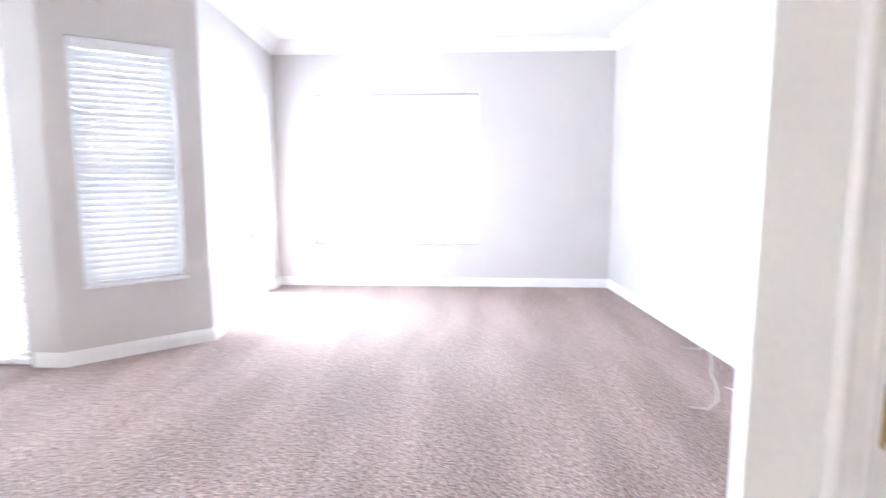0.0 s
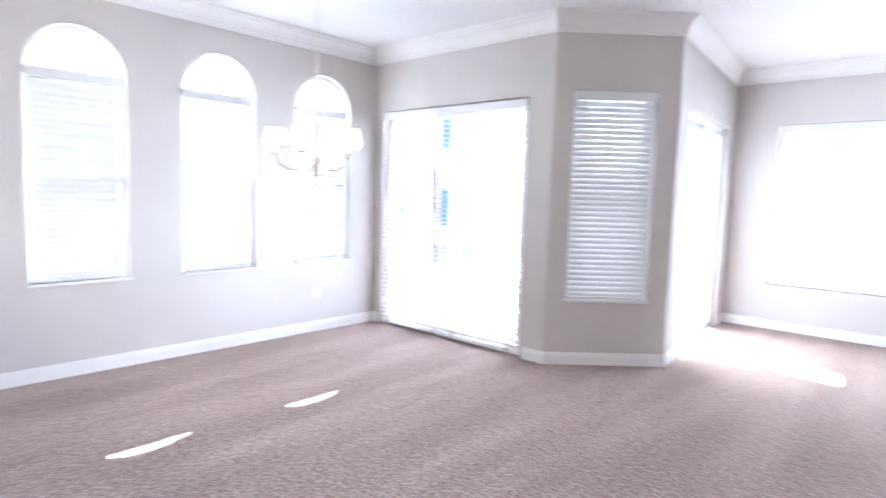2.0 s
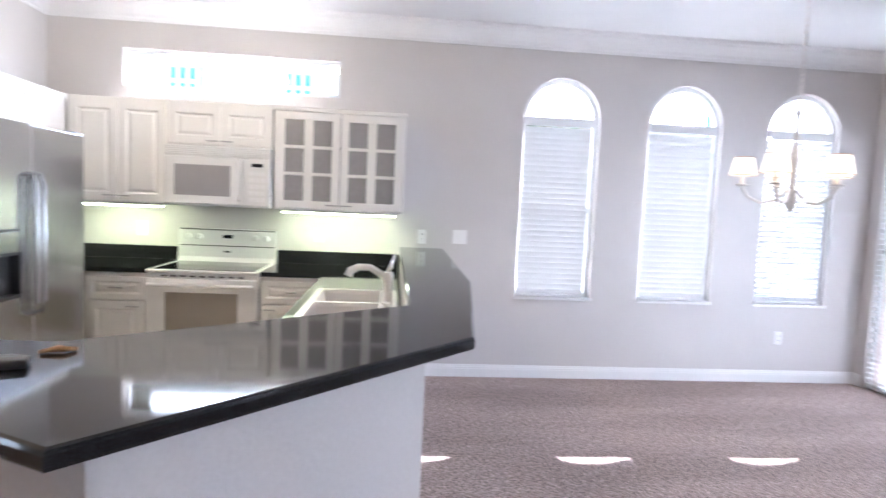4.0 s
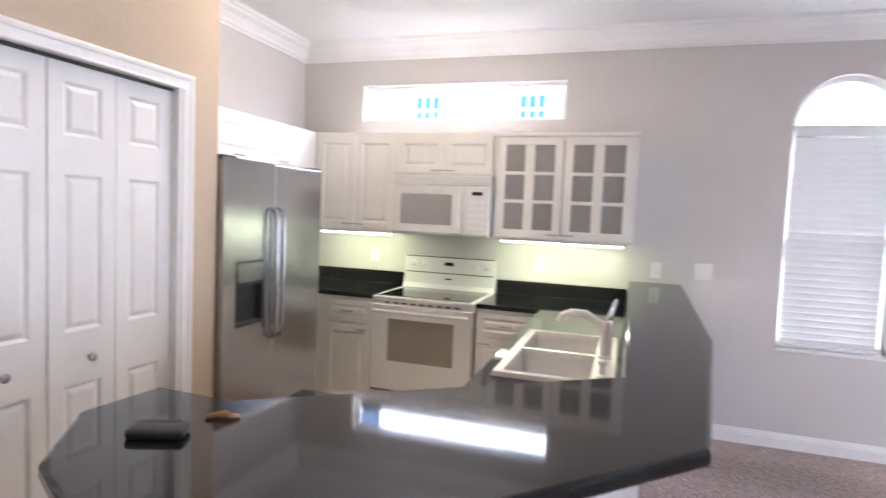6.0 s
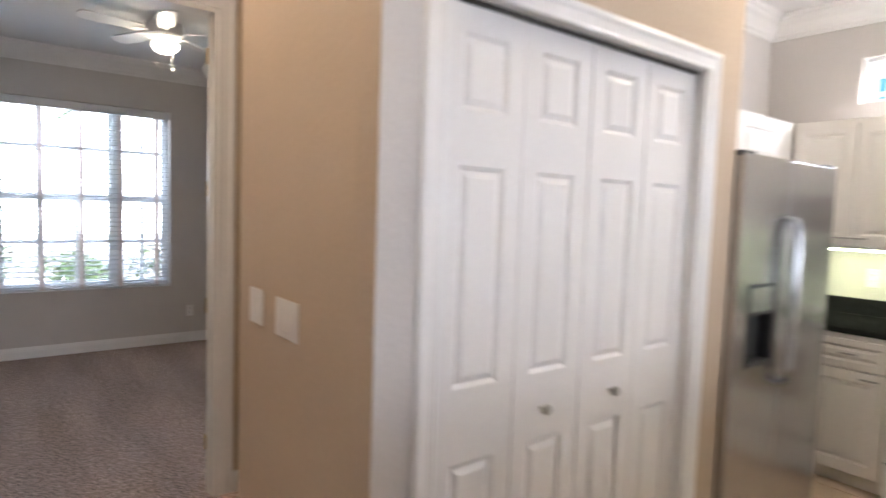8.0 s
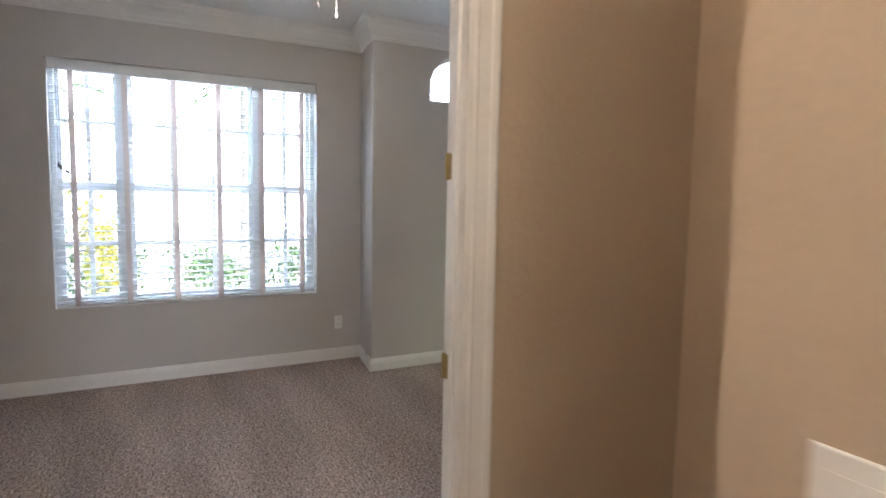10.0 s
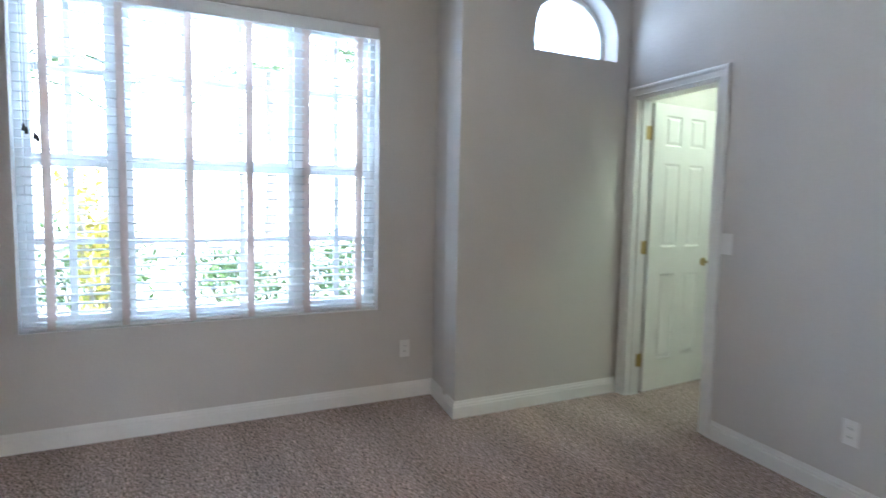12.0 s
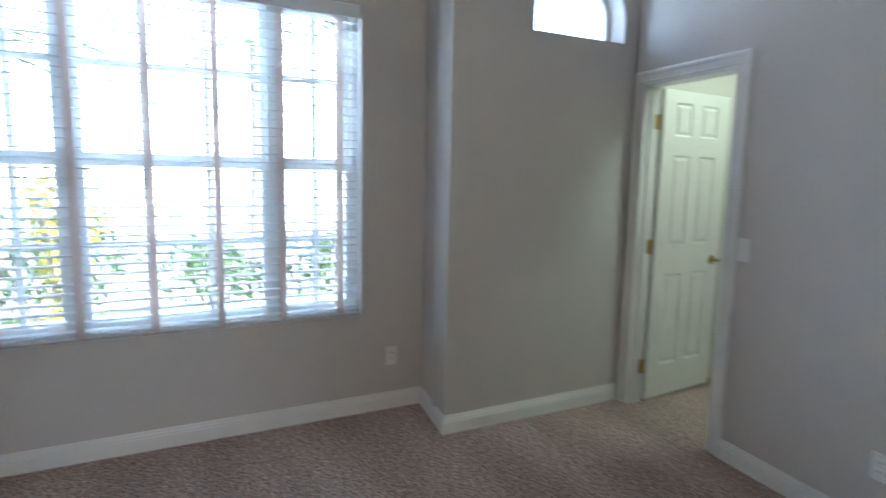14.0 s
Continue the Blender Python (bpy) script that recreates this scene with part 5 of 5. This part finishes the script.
# two unseen ceiling lights added to warm the hall and pantry walls
for hy, hp in ((-1.95, 0.42), (-3.15, 0.7)):
    hl_ = thing("hall_fill_light", "unseen opal ceiling light added to warm a hallway", "light", pose(-0.36, hy, H), "hall lights")
    bm = bmesh.new()
    lathe(bm, [(0.02, -0.09), (0.09, -0.085), (0.14, -0.06), (0.15, -0.02), (0.15, -0.001)], 24)
    part("globe", bm, GLOBE, hl_, "glowing opal glass", True)
    point_lamp("hall_fill_bulb", (-0.36, hy, H - 0.2), hp, (1.0, 0.58, 0.30), 0.1)

# unseen ceiling light added to lift the kitchen cabinets and floor
kl_ = thing("kitchen_fill_light", "unseen opal ceiling light added to brighten a kitchen", "light", pose(-3.0, -1.75, H))
bm = bmesh.new()
lathe(bm, [(0.02, -0.09), (0.09, -0.085), (0.14, -0.06), (0.15, -0.02), (0.15, -0.001)], 24)
part("globe", bm, GLOBE, kl_, "glowing opal glass", True)
point_lamp("kitchen_fill_bulb", (-3.0, -1.75, H - 0.2), 3.5, (1.0, 0.82, 0.58), 0.1)

# smoke alarm
sa = thing("smoke_alarm", "round white smoke alarm on a ceiling", "smoke alarm", pose(-0.95, 2.9, H))
bm = bmesh.new()
lathe(bm, [(0.03, -0.036), (0.055, -0.032), (0.065, -0.018), (0.067, -0.001)], 24)
part("cover", bm, PLATE, sa, "", True)

# things lying on the bar
ps = thing("glasses_case", "black soft case lying open on a granite bar", "case", pose(-1.025, -1.258, BARZ, 0, 0, 112))
bm = bmesh.new()
box(bm, -0.055, 0.055, -0.025, 0.025, 0, 0.020, 0.008, 3)
part("case", bm, BLACK, ps, "", True)
bm = bmesh.new()
box(bm, -0.058, 0.03, 0.026, 0.054, 0.0, 0.016, 0.006, 3)
part("flap", bm, BLACK, ps, "", True)
ky = thing("wooden_clip", "small brown wooden clip on a granite bar", "clip", pose(-1.15, -1.21, BARZ, 0, 0, 118))
bm = bmesh.new()
tube(bm, [(-0.033, 0, 0.005), (-0.012, 0.006, 0.007), (0.005, 0.004, 0.009), (0.018, -0.005, 0.008), (0.036, 0.003, 0.005)], [0.004, 0.006, 0.008, 0.006, 0.004], 8)
part("stick", bm, BROWN, ky, "", True)

# loose white cables on the carpet along the east wall
for loop in ([(2.13, 4.42, 0.006), (2.22, 4.40, 0.006), (2.31, 4.36, 0.03), (2.24, 4.10, 0.012), (2.13, 3.84, 0.006), (2.06, 3.56, 0.006), (1.98, 3.36, 0.006), (1.87, 3.22, 0.006), (1.77, 3.23, 0.006)],
             [(2.12, 3.58, 0.006), (2.18, 3.48, 0.006), (2.27, 3.35, 0.006), (2.34, 3.24, 0.006), (2.36, 3.05, 0.006)]):
    cb = thing("cable", "thin white cable lying loose on carpet", "cable", pose(loop[0][0], loop[0][1], 0.0), "loose cables")
    bm = bmesh.new()
    tube(bm, [(x - loop[0][0], y - loop[0][1], z) for x, y, z in loop], 0.004, 6)
    part("wire", bm, WIRE, cb)

# ---------------------------------------------------------------- outside
bm = bmesh.new()
box(bm, -400, 400, -400, 400, -0.6, -0.14)
structure("ground", bm, GRASSM, "mown green lawn", "lawn")
bm = bmesh.new()
box(bm, -13.4, -1.9, 3.92, 11.9, -0.139, -0.02)
structure("pavement", bm, CONCRETE, "pale sunlit concrete patio slab", "patio")
# pale slab added under the bedroom window as a reflector
bm = bmesh.new()
box(bm, -3.2, 2.6, -9.4, -8.1, -0.139, -0.10)
structure("bounce_slab", bm, CONCRETE, "pale concrete slab added to bounce light indoors", "path")

# pale ground added over the lawn to brighten what the bedroom window shows
bm = bmesh.new()
box(bm, -60, 60, -30, -11.7, -0.139, -0.10)
structure("road", bm, CONCRETE, "pale ground added to brighten the garden view", "road")


# emissive sheet added so the bedroom view reads bright
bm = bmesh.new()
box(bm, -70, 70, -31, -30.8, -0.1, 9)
structure("backdrop", bm, GLARE, "glowing white sheet added for the bright distance", "backdrop")


def leaf_cloud(bm, centre, radii, n, size, rng):
    """Loose clump of small bent leaves inside an ellipsoid."""
    for _ in range(n):
        while True:
            u = Vector((rng.uniform(-1, 1), rng.uniform(-1, 1), rng.uniform(-1, 1)))
            if 0.25 < u.length < 1:
                break
        p = Vector(centre) + Vector((u.x * radii[0], u.y * radii[1], u.z * radii[2]))
        e = Euler((rng.uniform(-1.2, 1.2), rng.uniform(-1.2, 1.2), rng.uniform(0, 6.3))).to_matrix()
        s = size * rng.uniform(0.6, 1.3)
        v = [bm.verts.new(p + e @ Vector(q)) for q in ((-s, 0, 0), (0, -s * 0.32, 0.12 * s), (s, 0, -0.15 * s), (0, s * 0.32, 0.12 * s))]
        bm.faces.new((v[0], v[1], v[2]))
        bm.faces.new((v[0], v[2], v[3]))


def bush(at, r, h, material, label, seed, n=900):
    rng = random.Random(seed)
    ob = thing("shrub", label, "shrub", pose(*at), "garden shrubs")
    bm = bmesh.new()
    for k in range(6):
        a = rng.uniform(0, 6.3)
        tube(bm, [(0, 0, 0), (0.3 * r * math.cos(a), 0.3 * r * math.sin(a), h * 0.4), (0.6 * r * math.cos(a), 0.6 * r * math.sin(a), h * 0.75)], [0.02, 0.014, 0.006], 6)
    part("stem", bm, BARK, ob)
    bm = bmesh.new()
    for k in range(9):
        a, q = rng.uniform(0, 6.3), rng.uniform(0, 0.65)
        leaf_cloud(bm, (q * r * math.cos(a), q * r * math.sin(a), h * rng.uniform(0.3, 0.85)), (r * 0.45, r * 0.45, h * 0.25), n // 9, 0.055, rng)
    part("foliage", bm, material, ob)


for k, (x, y, r, h) in enumerate(((-2.4, -10.6, 0.8, 1.2), (-1.1, -10.9, 0.85, 1.05), (0.3, -10.7, 0.8, 1.25), (1.5, -10.9, 0.8, 1.3), (-3.7, -10.9, 0.9, 1.4), (-5.0, -10.4, 0.9, 1.5))):
    bush((x, y, -0.14), r, h, LEAF, "leafy green garden shrub", k)
# hedge added so the gaps between the arch blind slats read darker
for k, (y, h) in enumerate(((0.1, 2.1), (0.9, 2.3), (1.7, 2.2), (2.5, 2.0))):
    bush((-6.1, y, -0.14), 0.6, h, LEAF, "tall green shrub added to darken gaps in the arch blinds", 50 + k, 1500)
bush((0.05, -9.75, -0.14), 0.30, 1.9, LEAFY, "tall yellow-leaved garden shrub", 31, 700)


def palm(at, h, seed, label="slender palm with arching green fronds"):
    rng = random.Random(seed)
    ob = thing("palm", label, "palm tree", pose(*at), "garden palms")
    bm = bmesh.new()
    tube(bm, [(0.02 * math.sin(i), 0.02 * math.cos(i * 1.7), h * i / 8) for i in range(9)], [0.11 - 0.006 * i for i in range(9)], 10)
    part("trunk", bm, BARK, ob)
    bm = bmesh.new()
    for k in range(15):
        a, lift, L = 2 * math.pi * k / 15 + rng.uniform(-0.2, 0.2), rng.uniform(0.1, 1.0), rng.uniform(1.2, 1.7)
        d = Vector((math.cos(a), math.sin(a), 0))
        pts = [Vector((0, 0, h)) + d * (L * t) + Vector((0, 0, L * (lift * t - 0.95 * t * t))) for t in [i / 8 for i in range(9)]]
        tube(bm, pts, [0.014 - 0.0014 * i for i in range(9)], 5)
        side = Vector((-d.y, d.x, 0))
        for i in range(1, 8):
            for f in (0.0, 0.5):
                p = pts[i].lerp(pts[min(i + 1, 8)], f)
                for s in (-1, 1):
                    ln = 0.42 * (1 - abs(i + f - 4) / 6)
                    tip = p + side * s * ln * 0.75 + d * ln * 0.5 + Vector((0, 0, -0.35 * ln))
                    w = d * 0.018
                    vs = [bm.verts.new(q) for q in (p - w, p + w, tip)]
                    bm.faces.new(vs)
    part("crown", bm, LEAF, ob)


palm((0.9, -11.9, -0.14), 2.7, 3)
palm((-2.0, -13.5, -0.14), 3.4, 4)
palm((-7.6, 1.2, -0.14), 2.6, 5)


def tree(at, h, r, seed):
    rng = random.Random(seed)
    ob = thing("tree", "broad leafy garden tree", "tree", pose(*at), "garden trees")
    bm = bmesh.new()
    tube(bm, [(0, 0, 0), (0.05, 0.03, h * 0.2), (0.0, 0.08, h * 0.45)], [0.16, 0.13, 0.10], 10)
    ends = []
    for k in range(7):
        a = 2 * math.pi * k / 7 + rng.uniform(-0.3, 0.3)
        e = (r * 0.6 * math.cos(a), r * 0.6 * math.sin(a), h * rng.uniform(0.62, 0.9))
        tube(bm, [(0, 0.08, h * 0.4), (e[0] * 0.5, e[1] * 0.5, h * 0.58), e], [0.07, 0.045, 0.015], 7)
        ends.append(e)
    part("trunk", bm, BARK, ob)
    bm = bmesh.new()
    for e in ends:
        for _ in range(3):
            c = [v + rng.uniform(-0.35, 0.35) * r for v in e]
            leaf_cloud(bm, (c[0], c[1], e[2] + rng.uniform(-0.3, 0.5)), (r * 0.36, r * 0.36, r * 0.26), 260, 0.09, rng)
    part("crown", bm, LEAF, ob)


tree((-5.5, -15.0, -0.14), 5.5, 2.2, 11)
tree((3.5, -16.0, -0.14), 6.0, 2.4, 12)


def house(at, L, D, hgt, rz, label, upper=(), heights=((0.95, 2.35),)):
    """Neighbour's house: stucco walls, hipped roof, shuttered windows on the near side (local -y)."""
    ob = thing("house", label, "house", pose(*at, 0, 0, rz), "neighbouring houses")
    bm = bmesh.new()
    box(bm, -L / 2, L / 2, 0, D, 0, hgt)
    part("wall", bm, STUCCO, ob)
    bm = bmesh.new()
    e = 0.5
    lo = [bm.verts.new(v) for v in ((-L / 2 - e, -e, hgt), (L / 2 + e, -e, hgt), (L / 2 + e, D + e, hgt), (-L / 2 - e, D + e, hgt))]
    hi = [bm.verts.new(v) for v in ((-L / 2 + D / 2, D / 2, hgt + 1.4), (L / 2 - D / 2, D / 2, hgt + 1.4))]
    for f in ((lo[0], lo[1], hi[1], hi[0]), (lo[1], lo[2], hi[1]), (lo[2], lo[3], hi[0], hi[1]), (lo[3], lo[0], hi[0]), (lo[3], lo[2], lo[1], lo[0])):
        bm.faces.new(f)
    part("roof", bm, ROOFT, ob)
    n = int(L // 2.6)
    for i in range(n):
        x = -L / 2 + (i + 0.5) * L / n
        bm = bmesh.new()
        box(bm, x - 0.55, x + 0.55, -0.05, 0.0, 0.95, 2.35)
        wd = part("window", bm, VINYL, ob)
        for sx in (-0.26, 0.26):
            bm = bmesh.new()
            box(bm, x + sx - 0.24, x + sx + 0.24, -0.06, -0.051, 1.01, 2.29)
            part("pane", bm, WINDARK, wd)
        for sx in (-0.80, 0.80):
            for z0, z1 in heights:
                bm = bmesh.new()
                box(bm, x + sx - 0.21, x + sx + 0.21, -0.03, 0.0, z0, z1)
                for k in range(int((z1 - z0 - 0.1) / 0.083)):
                    box(bm, x + sx - 0.18, x + sx + 0.18, -0.045, -0.03, z0 + 0.05 + k * 0.083, z0 + 0.105 + k * 0.083)
                part("shutter", bm, SHUTTER, ob, "blue louvred shutter")
    for x in upper:
        bm = bmesh.new()
        for i in range(4):
            box(bm, x - 0.36 + i * 0.21, x - 0.27 + i * 0.21, -0.05, 0.0, 3.26, 4.46)
        for z in (3.26, 3.62, 4.03, 4.37):
            box(bm, x - 0.36, x + 0.36, -0.045, -0.002, z, z + 0.09)
        wd = part("window", bm, VINYL, ob, "upper window with thick white bars")
        bm = bmesh.new()
        box(bm, x - 0.35, x + 0.35, -0.02, -0.003, 3.27, 4.45)
        part("pane", bm, TEAL, wd, "teal glass")


house((-13.5, 1.0, -0.14), 17, 7, 5.8, 90, "two-storey beige stucco house with blue shutters", (-6.23, -3.70, -1.2, 1.3, 3.8, 6.3))
house((-11.85, 12.0, -0.14), 5.1, 5, 5.8, 0, "two-storey beige stucco house with blue shutters", (), ((0.65, 1.72), (2.85, 3.70)))
# added lamp shining up through the window, in place of ground bounce
area_lamp("ground_bounce_fill", (-0.70, -9.2, -0.02), (-0.85, -7.3, 1.9), 3.0, 1.0, 9, (0.48, 0.76, 1.0))
area_lamp("sky_bedroom_window", (-0.69, -8.55, 2.86), (-0.69, -6.2, 1.5), 1.9, 0.5, 30, (0.66, 0.84, 1.0))
area_lamp("sky_bedroom_arch", (-2.828, -7.55, 2.49), (-2.828, -5, 2.3), 0.62, 0.44, 0.8, (0.6, 0.75, 1.0))
